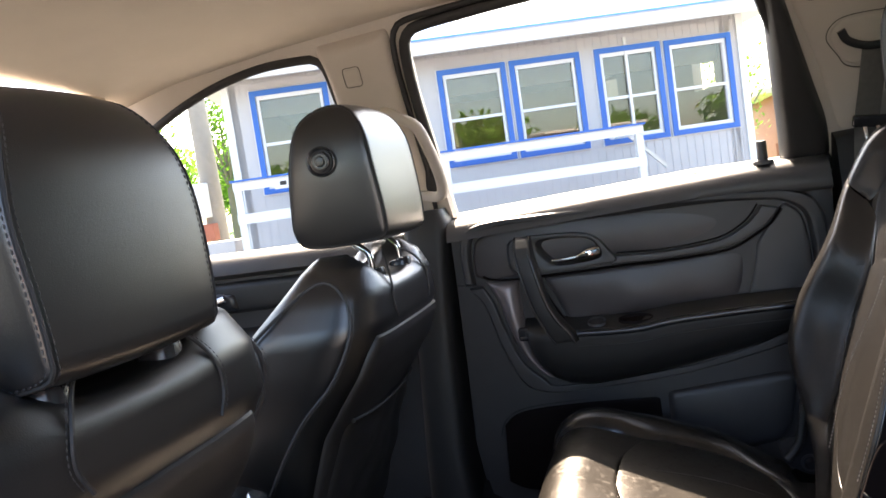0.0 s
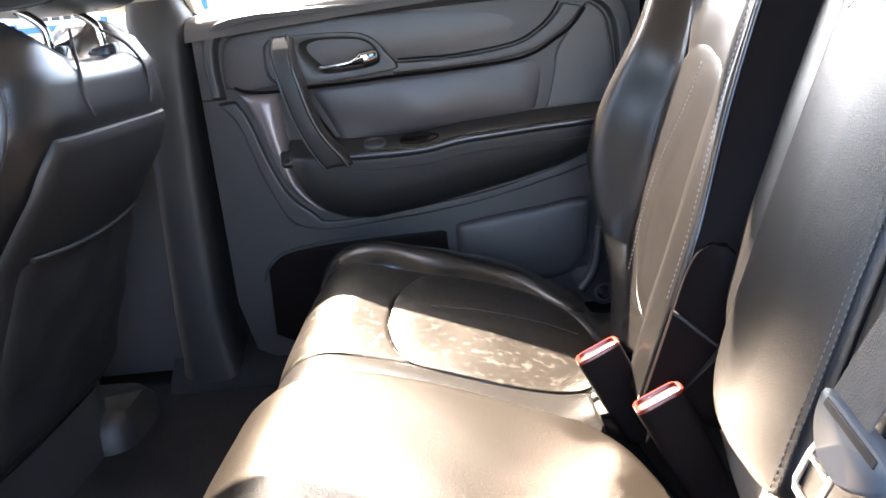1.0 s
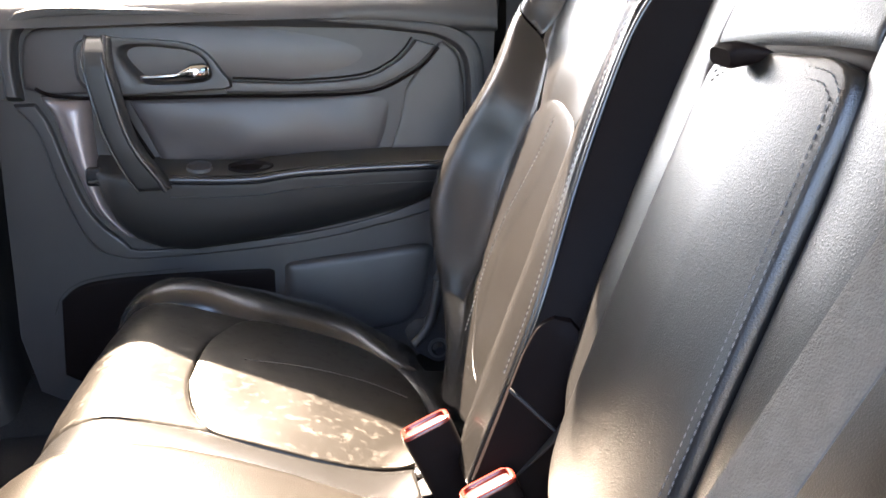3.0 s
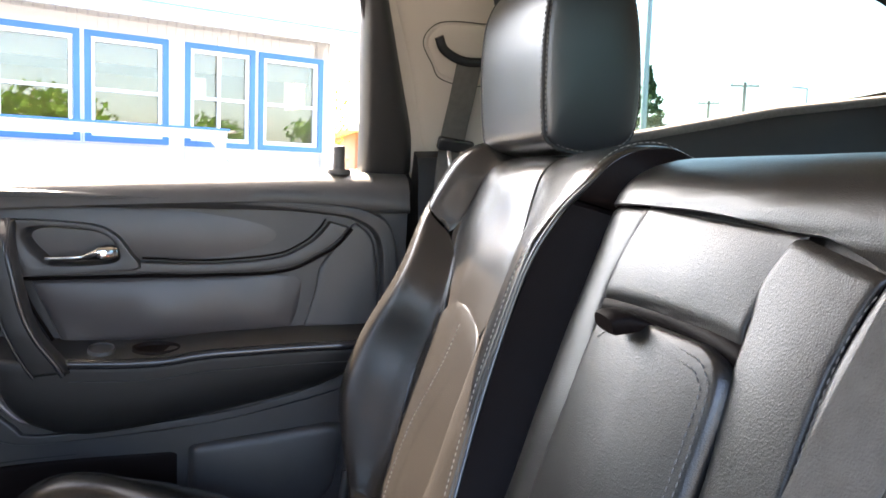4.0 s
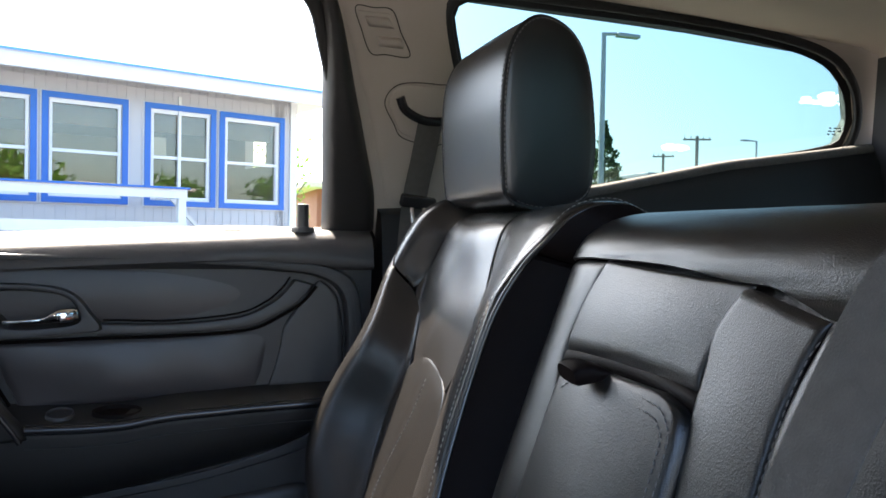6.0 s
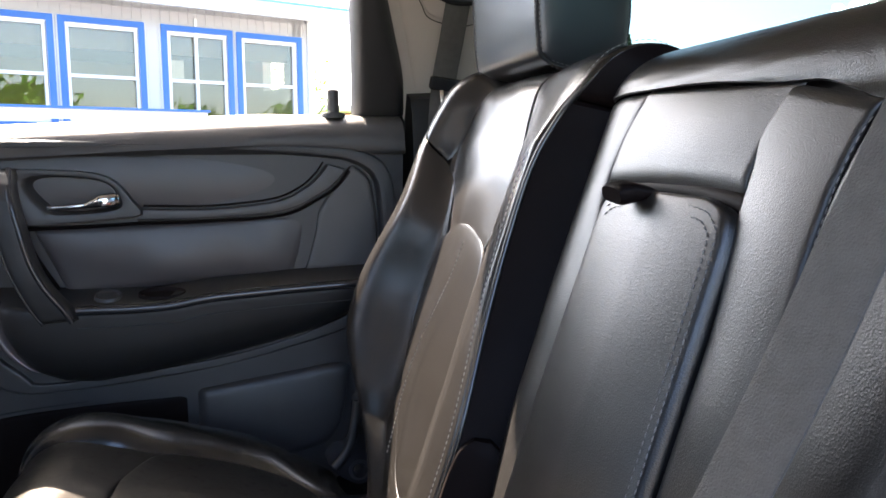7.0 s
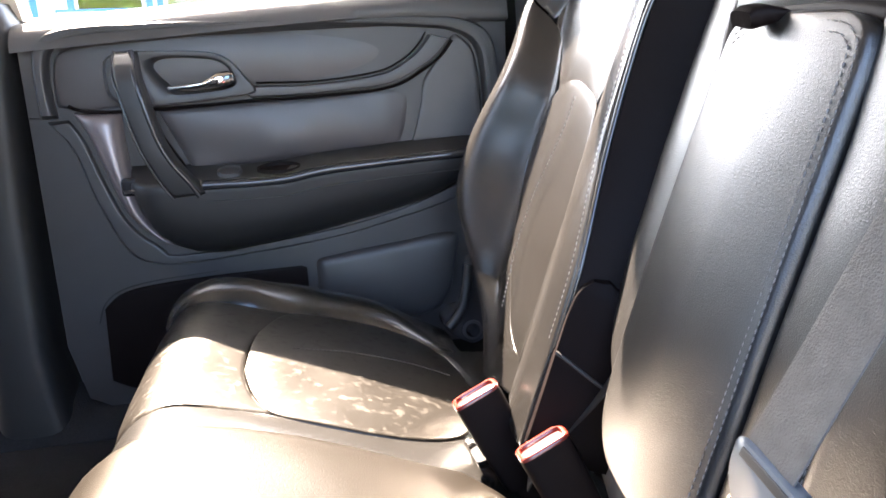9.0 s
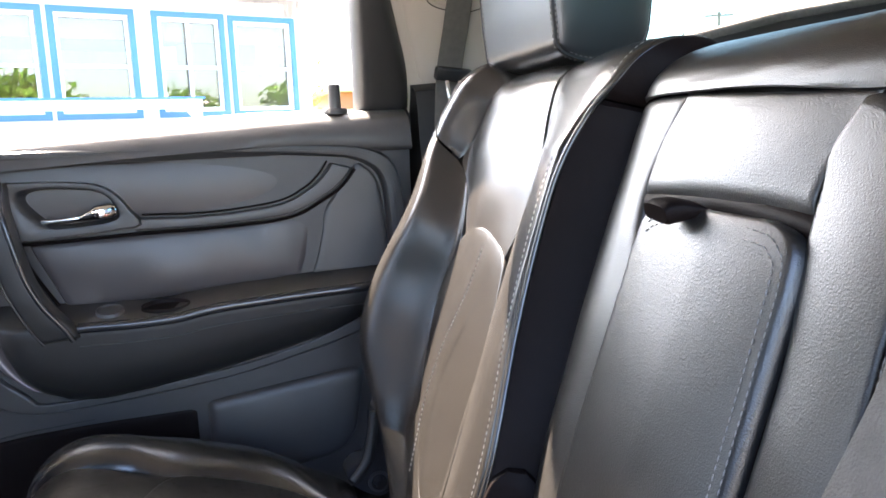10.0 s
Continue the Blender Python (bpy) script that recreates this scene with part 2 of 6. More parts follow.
def stitching(name, path, mat, parent, pitch=0.0062, long=0.0042, rad=0.0007, smooth_path=True):
    """A row of single stitches along a curve, as one part."""
    p = spline(path, 400) if smooth_path else np.array(path, float)
    run = np.r_[0, np.cumsum(np.linalg.norm(np.diff(p, axis=0), axis=1))]
    verts, faces = [], []
    at = pitch
    while at < run[-1] - pitch:
        a, b = (np.array([np.interp(x, run, p[:, k]) for k in range(3)]) for x in (at, at + long))
        t = (b - a) / np.linalg.norm(b - a)
        u = np.cross(t, (0.3, 0.5, 0.8))
        u /= np.linalg.norm(u)
        v = np.cross(t, u)
        s = len(verts)
        for c, f in ((a, 0.4), ((a + b) / 2, 1.0), (b, 0.4)):
            verts += [c + rad * f * (u * x + v * y) for x, y in ((1, 0), (0, 1), (-1, 0), (0, -1))]
        for lay in (0, 1):
            faces += [(s + lay * 4 + j, s + lay * 4 + (j + 1) % 4, s + lay * 4 + 4 + (j + 1) % 4, s + lay * 4 + 4 + j) for j in range(4)]
        faces += [(s, s + 3, s + 2, s + 1), (s + 8, s + 9, s + 10, s + 11)]
        at += pitch
    ob = mesh_object(name, verts, faces, mat, parent)
    return tagged(ob, kind="stuff") if len(verts) > 3600 else ob


def sheet(name, outer, holes, surface, mat, parent=None, thick=0.02, label="", inner_at=0.0, n=0):
    """A plate with openings through it; it reaches from inner_at back by thick."""
    bm = bmesh.new()
    edges = []
    for loop in (outer, *holes):
        vs = [bm.verts.new((p[0], p[1], 0)) for p in loop]
        edges += [bm.edges.new((vs[i], vs[(i + 1) % len(vs)])) for i in range(len(vs))]
    res = bmesh.ops.triangle_fill(bm, use_beauty=True, use_dissolve=False, edges=edges)
    flat = [f for f in res["geom"] if isinstance(f, bmesh.types.BMFace)]
    ext = bmesh.ops.extrude_face_region(bm, geom=flat)
    far = {v for v in ext["geom"] if isinstance(v, bmesh.types.BMVert)}
    for v in bm.verts:
        v.co = Vector(surface(v.co.x, v.co.y, inner_at - (thick if v in far else 0)))
    bmesh.ops.recalc_face_normals(bm, faces=bm.faces)
    me = bpy.data.meshes.new(name)
    bm.to_mesh(me)
    bm.free()
    me.materials.append(mat)
    ob = new(name, me)
    if parent:
        ob.parent = parent
    if label:
        ob["label"] = label
    return ob


def block(name, lo, hi, mat, parent=None, bevel=0.01, label="", turn=None, seg=3):
    """A box with rounded edges from corner to corner, optionally turned by a matrix."""
    bm = bmesh.new()
    bmesh.ops.create_cube(bm, size=1)
    lo, hi = Vector(lo), Vector(hi)
    for v in bm.verts:
        v.co = Vector([lo[i] + (hi[i] - lo[i]) * (v.co[i] + 0.5) for i in range(3)])
    if bevel:
        bmesh.ops.bevel(bm, geom=bm.edges[:], offset=bevel, segments=seg, affect="EDGES", profile=0.5)
    if turn is not None:
        bmesh.ops.transform(bm, matrix=turn, verts=bm.verts)
    for f in bm.faces:
        f.smooth = True
    for e in bm.edges:
        if e.calc_face_angle(0) > radians(45):
            e.smooth = False
    me = bpy.data.meshes.new(name)
    bm.to_mesh(me)
    bm.free()
    me.materials.append(mat)
    ob = new(name, me)
    if parent:
        ob.parent = parent
    if label:
        ob["label"] = label
    return ob


# ---- the car's shell ----
def side(x, z, h=0.0):
    """The inner face of the upper side of the car, leaning in towards the roof; h is measured inwards."""
    return (x, 1.255 - 0.38 * z - h, z - 0.38 * h)


def left_side(x, z, h=0.0):
    p = side(x, z, h)
    return (p[0], -p[1] - 0.14, p[2])


REAR_WINDOW = [(-0.285, 1.185), (-0.296, 1.347), (-0.306, 1.494), (-0.304, 1.59), (-0.292, 1.622), (-0.262, 1.637), (-0.155, 1.645), (-0.047, 1.651),
               (0.15, 1.657), (0.33, 1.655), (0.385, 1.645), (0.43, 1.61), (0.455, 1.54), (0.50, 1.40), (0.535, 1.26), (0.535, 1.215), (0.30, 1.215)]
FRONT_WINDOW = [(-0.385, 1.16), (-0.43, 1.30), (-0.485, 1.46), (-0.499, 1.575), (-0.512, 1.602), (-0.54, 1.614), (-0.683, 1.613), (-0.852, 1.578), (-1.031, 1.510),
                (-1.25, 1.40), (-1.50, 1.24), (-1.58, 1.16)]
QUARTER_WINDOW = [(0.800, 1.30), (0.744, 1.45), (0.688, 1.60), (0.688, 1.627), (0.710, 1.642), (0.86, 1.643), (1.15, 1.640), (1.39, 1.626), (1.53, 1.600),
                  (1.605, 1.550), (1.640, 1.485), (1.635, 1.447), (1.59, 1.431), (1.42, 1.397), (1.2, 1.355), (1.0, 1.32), (0.78, 1.285)]
def inset(outline, d):
    """The same closed outline drawn in by d."""
    p = np.array(outline, float)
    t = np.roll(p, -1, 0) - np.roll(p, 1, 0)
    n = np.stack([t[:, 1], -t[:, 0]], 1) / np.linalg.norm(t, axis=1)[:, None]
    area = np.sum(p[:, 0] * np.roll(p[:, 1], -1) - np.roll(p[:, 0], -1) * p[:, 1])
    return [tuple(q) for q in p + n * d * (-1 if area > 0 else 1)]


QUARTER_WINDOW = inset(QUARTER_WINDOW, -0.018)
WALL = [(-1.75, 1.13), (1.85, 1.13), (1.85, 1.5), (1.6, 1.665), (0.6, 1.685), (-0.3, 1.682), (-0.9, 1.645), (-1.3, 1.50)]


def seal(name, outline, surface, rad, mat, parent, h=0.004, flat=1.0):
    """A rubber or trim bead that runs all round an opening."""
    c = closed(outline, 140)
    ring = []
    tan = np.roll(c, -1, 0) - np.roll(c, 1, 0)
    p3 = np.array([surface(x, z, h) for x, z in c])
    t3 = np.roll(p3, -1, 0) - np.roll(p3, 1, 0)
    inn = np.array(surface(0, 1.4, 1.0)) - np.array(surface(0, 1.4, 0.0))
    inn /= np.linalg.norm(inn)
    verts, k = [], 10
    for p, t in zip(p3, t3):
        t = t / np.linalg.norm(t)
        u = np.cross(t, inn)
        u /= np.linalg.norm(u)
        verts += list(oval(p, u * rad * flat, inn * rad, 2.2, k))
    return mesh_object(name, verts, grid_faces(len(p3), k, wrap_u=True, wrap_v=True), mat, parent)


wall_right = sheet("wall_right", WALL, [REAR_WINDOW, FRONT_WINDOW, QUARTER_WINDOW], side, BEIGE, None, 0.05)
tagged(wall_right, "beige plastic upper side trim with three window openings", "car wall", kind="structure")
LEFT_DOOR = [(-0.30, 1.131), (-0.306, 1.494), (-0.304, 1.59), (-0.262, 1.637), (-0.047, 1.651), (0.33, 1.655), (0.43, 1.61), (0.50, 1.40), (0.58, 1.131)]
left_outline = [(-1.75, 1.13), *LEFT_DOOR, (1.85, 1.13), *WALL[2:]]
wall_left = sheet("wall_left", left_outline, [FRONT_WINDOW, QUARTER_WINDOW], left_side, BEIGE, None, 0.05)
tagged(wall_left, "beige upper side trim with an open rear doorway", "car wall", kind="structure")


def strip(name, profile, xs, mat, parent=None, label="", crease=40):
    """A moulding: profile(x) gives a closed ring of (y, z) at each x."""
    return hull(name, [np.array([(x, y, z) for y, z in profile(x)]) for x in xs], mat, parent, label, crease)


def edge_height(x):
    return float(np.interp(x, [-1.05, -0.9, -0.6, -0.3, 0.6, 1.2, 1.6, 1.9], [1.585, 1.615, 1.648, 1.668, 1.672, 1.660, 1.640, 1.57]))


def build_headliner():
    xs, ys = np.linspace(-1.05, 1.9, 60), np.linspace(-1, 1, 33)
    verts, n = [], 0
    for lay in (0, 0.04):
        for x in xs:
            e = edge_height(x)
            half = 1.255 - 0.38 * e + 0.012
            for y in ys:
                verts.append((x, y * (half + 0.07) - 0.07, e + 0.045 * (1 - abs(y) ** 2.6) + lay + 0.0015 * math.sin(7 * x + 2 * y)))
    k = len(xs) * len(ys)
    faces = grid_faces(len(xs), len(ys)) + grid_faces(len(xs), len(ys), start=k)
    rim = [i * 33 for i in range(60)] + [59 * 33 + j for j in range(1, 33)] + [i * 33 + 32 for i in range(58, -1, -1)] + [j for j in range(31, 0, -1)]
    faces += [(rim[i], rim[(i + 1) % len(rim)], rim[(i + 1) % len(rim)] + k, rim[i] + k) for i in range(len(rim))]
    return tagged(mesh_object("ceiling", verts, faces, HEADLINER), "beige woven headliner, slightly domed", "headliner", kind="structure")


build_headliner()
for sign, name in ((1, "trim_roof_rail"), (-1, "trim_roof_rail_left")):
    rail = strip(name, lambda x: [(sign * y - (0.14 if sign < 0 else 0), edge_height(x) + z) for y, z in ((0.645, -0.004), (0.700, -0.009), (0.716, 0.012), (0.70, 0.06), (0.62, 0.085))], np.linspace(-0.9, 1.6, 20), RUBBER)
    tagged(rail, "dark outer roof rail over the doors", "roof rail", kind="structure")
floor = block("floor", (-1.75, -0.90, 0.40), (1.85, 0.822, 0.45), CARPET, None, 0.004)
tagged(floor, "black carpeted car floor", "floor", kind="structure")

# Front end and tail, which close the cabin.
dash = hull("dashboard", [oval((x, -0.07, z), (0, 0.77, 0), (0, 0, h), 6, 32) for x, z, h in ((-1.18, 0.90, 0.18), (-1.25, 0.90, 0.24), (-1.45, 0.88, 0.28), (-1.75, 0.86, 0.30))], PLASTIC, None)
tagged(dash, "dark grained plastic dashboard under the windscreen", "dashboard")
windscreen = sheet("window_1", [(-0.80, 0.02), (0.66, 0.02), (0.575, 0.70), (-0.715, 0.70)], [], lambda u, v, h: (-1.72 + 0.82 * v - 0.4 * h, u, 1.15 + 0.55 * v + h), GLASS_CLEAR, None, 0.005)
tagged(windscreen, "sloping clear glass windscreen", "windscreen", kind="structure")
windscreen.visible_shadow = False
# Unseen strip, added to keep windscreen light off the headliner's front edge.
light_block = sheet("trim_light_block", [(-0.715, 0.702), (0.575, 0.702), (0.56, 0.83), (-0.70, 0.83)], [], lambda u, v, h: (-1.72 + 0.82 * v - 0.4 * h, u, 1.15 + 0.55 * v + h), HEADLINER, None, 0.02)
tagged(light_block, "unseen beige strip added to block light above the windscreen", "roof trim", kind="structure")
tail = sheet("wall_back", [(-0.90, 0.42), (0.76, 0.42), (0.76, 1.2), (0.62, 1.62), (-0.76, 1.62), (-0.90, 1.2)], [[(-0.74, 1.18), (0.6, 1.18), (0.52, 1.5), (-0.66, 1.5)]],
             lambda u, v, h: (1.84 - 0.3 * max(0, v - 1.1) + h, u, v), PLASTIC, None, 0.05)
tagged(tail, "dark tailgate trim with a window opening", "tailgate", kind="structure")

back_glass = sheet("window_4", [(-0.74, 1.18), (0.6, 1.18), (0.52, 1.5), (-0.66, 1.5)], [], lambda u, v, h: (1.84 - 0.3 * max(0, v - 1.1) - 0.02 + h, u, v), GLASS_TINT, None, 0.004)
tagged(back_glass, "tinted tailgate glass", "car window", kind="structure")
back_glass.visible_shadow = False

# Weather seals and black surrounds of the windows on the far side.
trim_seals = thing("trim_seals", "black rubber window seals on beige side trim", "window seal", kind="structure")
seal("rear_seal", REAR_WINDOW, side, 0.010, RUBBER, trim_seals, 0.002, 1.3)
seal("rear_rim", [(x + 0.022 * np.sign(x - 0.1), z + (0.018 if z > 1.4 else -0.018)) for x, z in REAR_WINDOW], side, 0.007, RUBBER, trim_seals, 0.006, 1.0)
seal("front_seal", FRONT_WINDOW, side, 0.008, RUBBER, trim_seals, 0.002, 1.3)
seal("quarter_seal", QUARTER_WINDOW, side, 0.008, RUBBER, trim_seals, -0.004, 1.3)

for name, outline, mat, words in (("window_2", FRONT_WINDOW, GLASS_CLEAR, "clear front door glass"), ("window_3", QUARTER_WINDOW, GLASS_TINT, "tinted rear quarter glass with a rounded corner")):
    for surf in (side, left_side):
        pane = sheet(name, outline, [], surf, mat, None, 0.004, inner_at=-0.02)
        pane.visible_shadow = False
        tagged(pane, words, "car window", kind="structure")

        if name == "window_3" and surf is side:
            for r in range(3):
                for k in range(4 - r):
                    bar = block("etched_mark", (0, -0.0004, 0), (0.011 if (k + r) % 2 else 0.007, 0.0004, 0.0032), GREY_PLASTIC, pane, 0.0003, "pale etched glass mark", Matrix.Translation(side(1.600 + 0.0135 * k, 1.472 - 0.0065 * r + 0.0006 * k, -0.0185)), 1)


smooth_quarter = [tuple(p) for p in closed(QUARTER_WINDOW, 72)]
for surf in (side, left_side):
    band = sheet("trim_glass_band", smooth_quarter, [inset(smooth_quarter, 0.020)], surf, RUBBER, None, 0.002, inner_at=-0.016)
    tagged(band, "black band round the tinted quarter glass", "window band", kind="structure")


def dark_quarter(sign, name):
    """The dark lower trim beside the luggage space, with a ledge under the quarter glass."""
    def ring(x):
        top = float(np.interp(x, [0.56, 0.7, 1.0, 1.32, 1.73, 1.85], [1.262, 1.27, 1.308, 1.375, 1.435, 1.44]))
        yw = 1.255 - 0.38 * top
        prof = [(yw + 0.02, top + 0.012), (yw - 0.012, top + 0.008), (yw - 0.035, top - 0.004), (yw - 0.045, top - 0.03), (0.70, 1.0), (0.68, 0.72), (0.68, 0.45), (0.82, 0.45), (0.82, 1.1)]
        return [(sign * y - (0.14 if sign < 0 else 0), z) for y, z in prof]
    ob = strip(name, ring, np.linspace(0.575, 1.85, 30), VINYL)
    return tagged(ob, "dark grained side trim with a fuzzy ledge", "side trim", kind="structure")


dark_quarter(1, "trim_quarter")
dark_quarter(-1, "trim_quarter_left")
FELT = material("grey_felt", (0.16, 0.155, 0.145), 0.95, vary=0.3, grain=120, bump=0.8, bump_scale=500, spec=0.1)


def ledge_point(x):
    top = float(np.interp(x, [0.56, 0.7, 1.0, 1.32, 1.73, 1.85], [1.262, 1.27, 1.308, 1.375, 1.435, 1.44]))
    return (x, 1.255 - 0.38 * top - 0.012, top + 0.006)


ledge = tube("trim_ledge", [ledge_point(x) for x in np.linspace(0.74, 1.80, 12)], 0.026, FELT, None, 0.012, (0, 0, 1), 40, 12, 3.0)
tagged(ledge, "grey felt ledge under the quarter glass", "ledge trim", kind="structure")
ring_lamp = thing("roof_clip", "small round beige clip on the headliner", "roof clip")
hull("ring", [oval((1.08, 0.34, z), (r, 0, 0), (0, r * 0.7, 0), 2, 28) for z, r in ((1.725, 0.035), (1.698, 0.035), (1.694, 0.030))], BEIGE, ring_lamp)
hull("button", [oval((1.08, 0.34, z), (r, 0, 0), (0, r * 0.7, 0), 2, 20) for z, r in ((1.70, 0.018), (1.690, 0.018), (1.687, 0.014))], HEADLINER, ring_lamp)


def lower_wall(x0, x1, sign, name, words, y=0.74, top=1.19, mat=PLASTIC):
    def ring(x):
        return [(sign * a - (0.14 if sign < 0 else 0), b) for a, b in ((y + 0.06, top), (y, top), (y - 0.012, top - 0.02), (y - 0.015, 0.8), (y - 0.01, 0.45), (y + 0.08, 0.44), (y + 0.10, 0.9))]
    return tagged(strip(name, ring, np.linspace(x0, x1, 6), mat), words, "side trim", kind="structure")


lower_wall(-1.75, -0.30, -1, "trim_front_left", "dark plain lower side trim", top=1.15)
skin = sheet("wall_outer", [(-1.75, 0.3), (1.85, 0.3), (1.85, 1.2), (-1.75, 1.14)], [], lambda x, z, h: (x, 0.825 + h, z), PLASTIC, None, -0.02)
tagged(skin, "outer door skin below the windows", "car wall", kind="structure")
# The lower centre pillar beside the front passenger seat.
pillar = hull("trim_pillar", [oval((xc, 0.775, z), (hx, 0, 0), (0, hy, 0), 4, 28) for z, xc, hx, hy in
              ((0.44, -0.36, 0.075, 0.085), (0.52, -0.365, 0.062, 0.08), (0.62, -0.37, 0.055, 0.075), (0.9, -0.355, 0.050, 0.075), (1.1, -0.345, 0.052, 0.072), (1.19, -0.345, 0.058, 0.06), (1.225, -0.35, 0.05, 0.045))], VINYL, None)
tagged(pillar, "black plastic lower centre pillar cover", "pillar trim", kind="structure")
upper_pillar = pad("trim_pillar_cover", [(-0.492, 1.22), (-0.498, 1.40), (-0.505, 1.56), (-0.52, 1.64)], [(-0.315, 1.20), (-0.325, 1.40), (-0.33, 1.56), (-0.33, 1.65)], side, BEIGE, None, 30, 14, 0.018, 0.03, 0.01, 0.006)
tagged(upper_pillar, "beige plastic centre pillar cover with airbag mark", "pillar trim", kind="structure")
seal("mark_groove", [(-0.454, 1.56), (-0.452, 1.582), (-0.434, 1.584), (-0.415, 1.582), (-0.413, 1.56), (-0.415, 1.544), (-0.434, 1.542), (-0.452, 1.544)], side, 0.0008, RUBBER, upper_pillar, 0.0245)
pad("airbag_mark", [(-0.452, 1.545), (-0.452, 1.58)], [(-0.415, 1.545), (-0.415, 1.58)], lambda x, z, h: side(x, z, h + 0.022), BEIGE, upper_pillar, 10, 10, 0.0015, 0.004, 0.001)
sill = strip("trim_sill", lambda x: [(0.80, 0.52), (0.74, 0.505), (0.70, 0.475), (0.68, 0.452), (0.68, 0.44), (0.80, 0.44)], np.linspace(-0.45, 0.62, 4), CARPET)
tagged(sill, "black plastic door sill plate", "sill", kind="structure")


# ---- rear passenger door ----
def door(x, z, h=0.0):
    """The door's inner face: nearly flat, bowed a little; h is measured into the cabin."""
    return (x, 0.722 + 0.010 * (z - 0.95) - 0.012 * max(0.0, x - 0.35) / 0.2 - h, z)


def sill_z(x):
    return float(np.interp(x, [-0.30, 0.07, 0.38, 0.48, 0.56], [1.190, 1.211, 1.226, 1.229, 1.229]))


rear_door = thing("rear_door", "closed black rear car door with padded panels and armrest", "car door")
body = sheet("door_panel", [(-0.283, 1.165), (-0.288, 0.62), (-0.265, 0.515), (-0.20, 0.48), (0.30, 0.48), (0.44, 0.56), (0.52, 0.75), (0.552, 1.0), (0.555, 1.20)], [], door, PLASTIC, rear_door, 0.05, inner_at=-0.010)


def belt_ring(x):
    zs, yb = sill_z(x), door(x, 1.14)[1]
    return [(0.812, zs - 0.002), (0.79, zs + 0.001), (0.765, zs), (0.742, zs - 0.004), (0.724, zs - 0.014), (0.712, zs - 0.030), (0.707, zs - 0.048), (yb - 0.009, 1.166), (yb - 0.004, 1.158), (0.80, 1.155)]


strip("belt_rail", belt_ring, np.linspace(-0.287, 0.555, 40), PLASTIC_GREY, rear_door, "dusty soft plastic window ledge", 60)
# Rim that runs round the upper panel, with its double stitching.
RIM_OUT = [(-0.262, 1.03), (-0.262, 1.12), (-0.245, 1.165), (-0.17, 1.183), (0.06, 1.184), (0.25, 1.182), (0.40, 1.175), (0.475, 1.165), (0.523, 1.135), (0.538, 1.06), (0.540, 0.94)]
RIM_IN = [(-0.235, 1.03), (-0.238, 1.10), (-0.222, 1.148), (-0.15, 1.164), (0.06, 1.165), (0.25, 1.161), (0.40, 1.152), (0.458, 1.142), (0.495, 1.112), (0.505, 1.04), (0.506, 0.94)]
pad("upper_rim", RIM_OUT, RIM_IN, door, PLASTIC, rear_door, 80, 14, 0.013, 0.008, 0.012, 0.001, "stitched vinyl rim")
for k in (0.45, 0.62):
    stitching("stitching", [door(a[0] + (b[0] - a[0]) * k, a[1] + (b[1] - a[1]) * k, 0.0145) for a, b in zip(RIM_OUT, RIM_IN)][2:], THREAD_DARK, rear_door, 0.006, 0.0042, 0.0009)
pad("upper_pad", [(-0.235, 1.05), (-0.232, 1.11), (-0.21, 1.145), (-0.12, 1.160), (0.06, 1.161), (0.25, 1.157), (0.38, 1.150), (0.425, 1.143)],
    [(-0.20, 1.042), (-0.15, 1.043), (-0.09, 1.047), (0.02, 1.055), (0.10, 1.066), (0.204, 1.064), (0.315, 1.074), (0.365, 1.094), (0.408, 1.134)], door, DOOR_LEATHER, rear_door, 60, 24, -0.005, 0.006, 0.010, 0.006, "soft vinyl upper pad")
pad("trim_bar", [(0.075, 1.069), (0.204, 1.066), (0.318, 1.076), (0.37, 1.099), (0.395, 1.12), (0.412, 1.142)], [(0.088, 1.046), (0.21, 1.047), (0.335, 1.056), (0.402, 1.087), (0.43, 1.108), (0.449, 1.132)], door, PLASTIC_GREY, rear_door, 60, 18, 0.012, 0.0045, 0.010, 0.002, "curved grey trim bar")
pad("insert", [(-0.075, 1.036), (0.05, 1.041), (0.2, 1.046), (0.30, 1.050), (0.384, 1.053)], [(-0.025, 0.925), (0.1, 0.930), (0.25, 0.938), (0.353, 0.944)], door, DOOR_LEATHER, rear_door, 50, 30, -0.002, 0.012, 0.010, 0.009, "padded leather door insert", 0.003)
pad("side_plate", [(0.452, 1.136), (0.425, 1.098), (0.396, 1.06), (0.388, 1.02), (0.376, 0.975), (0.364, 0.944)], [(0.462, 1.14), (0.490, 1.112), (0.501, 1.06), (0.503, 1.02), (0.504, 0.975), (0.504, 0.944)], door, PLASTIC_GREY, rear_door, 30, 18, 0.001, 0.006, 0.012, 0, "grained grey plate")
# Dark joints round the door's panels.
for path, rad in (([(-0.215, 1.052), (-0.19, 1.041), (-0.12, 1.037), (0.0, 1.039), (0.09, 1.042), (0.21, 1.043), (0.335, 1.051), (0.400, 1.080), (0.431, 1.101), (0.453, 1.128)], 0.0030),
                  ([(0.10, 1.072), (0.204, 1.0695), (0.314, 1.0795), (0.364, 1.100), (0.391, 1.123), (0.406, 1.144)], 0.0018),
                  ([(-0.086, 1.030), (-0.066, 0.985), (-0.038, 0.935)], 0.0030)):
    tube("panel_gap", [door(x, z, 0.0) for x, z in path], rad, SEAT_VINYL, rear_door, 0.0035, (0, 1, 0), 60, 8)
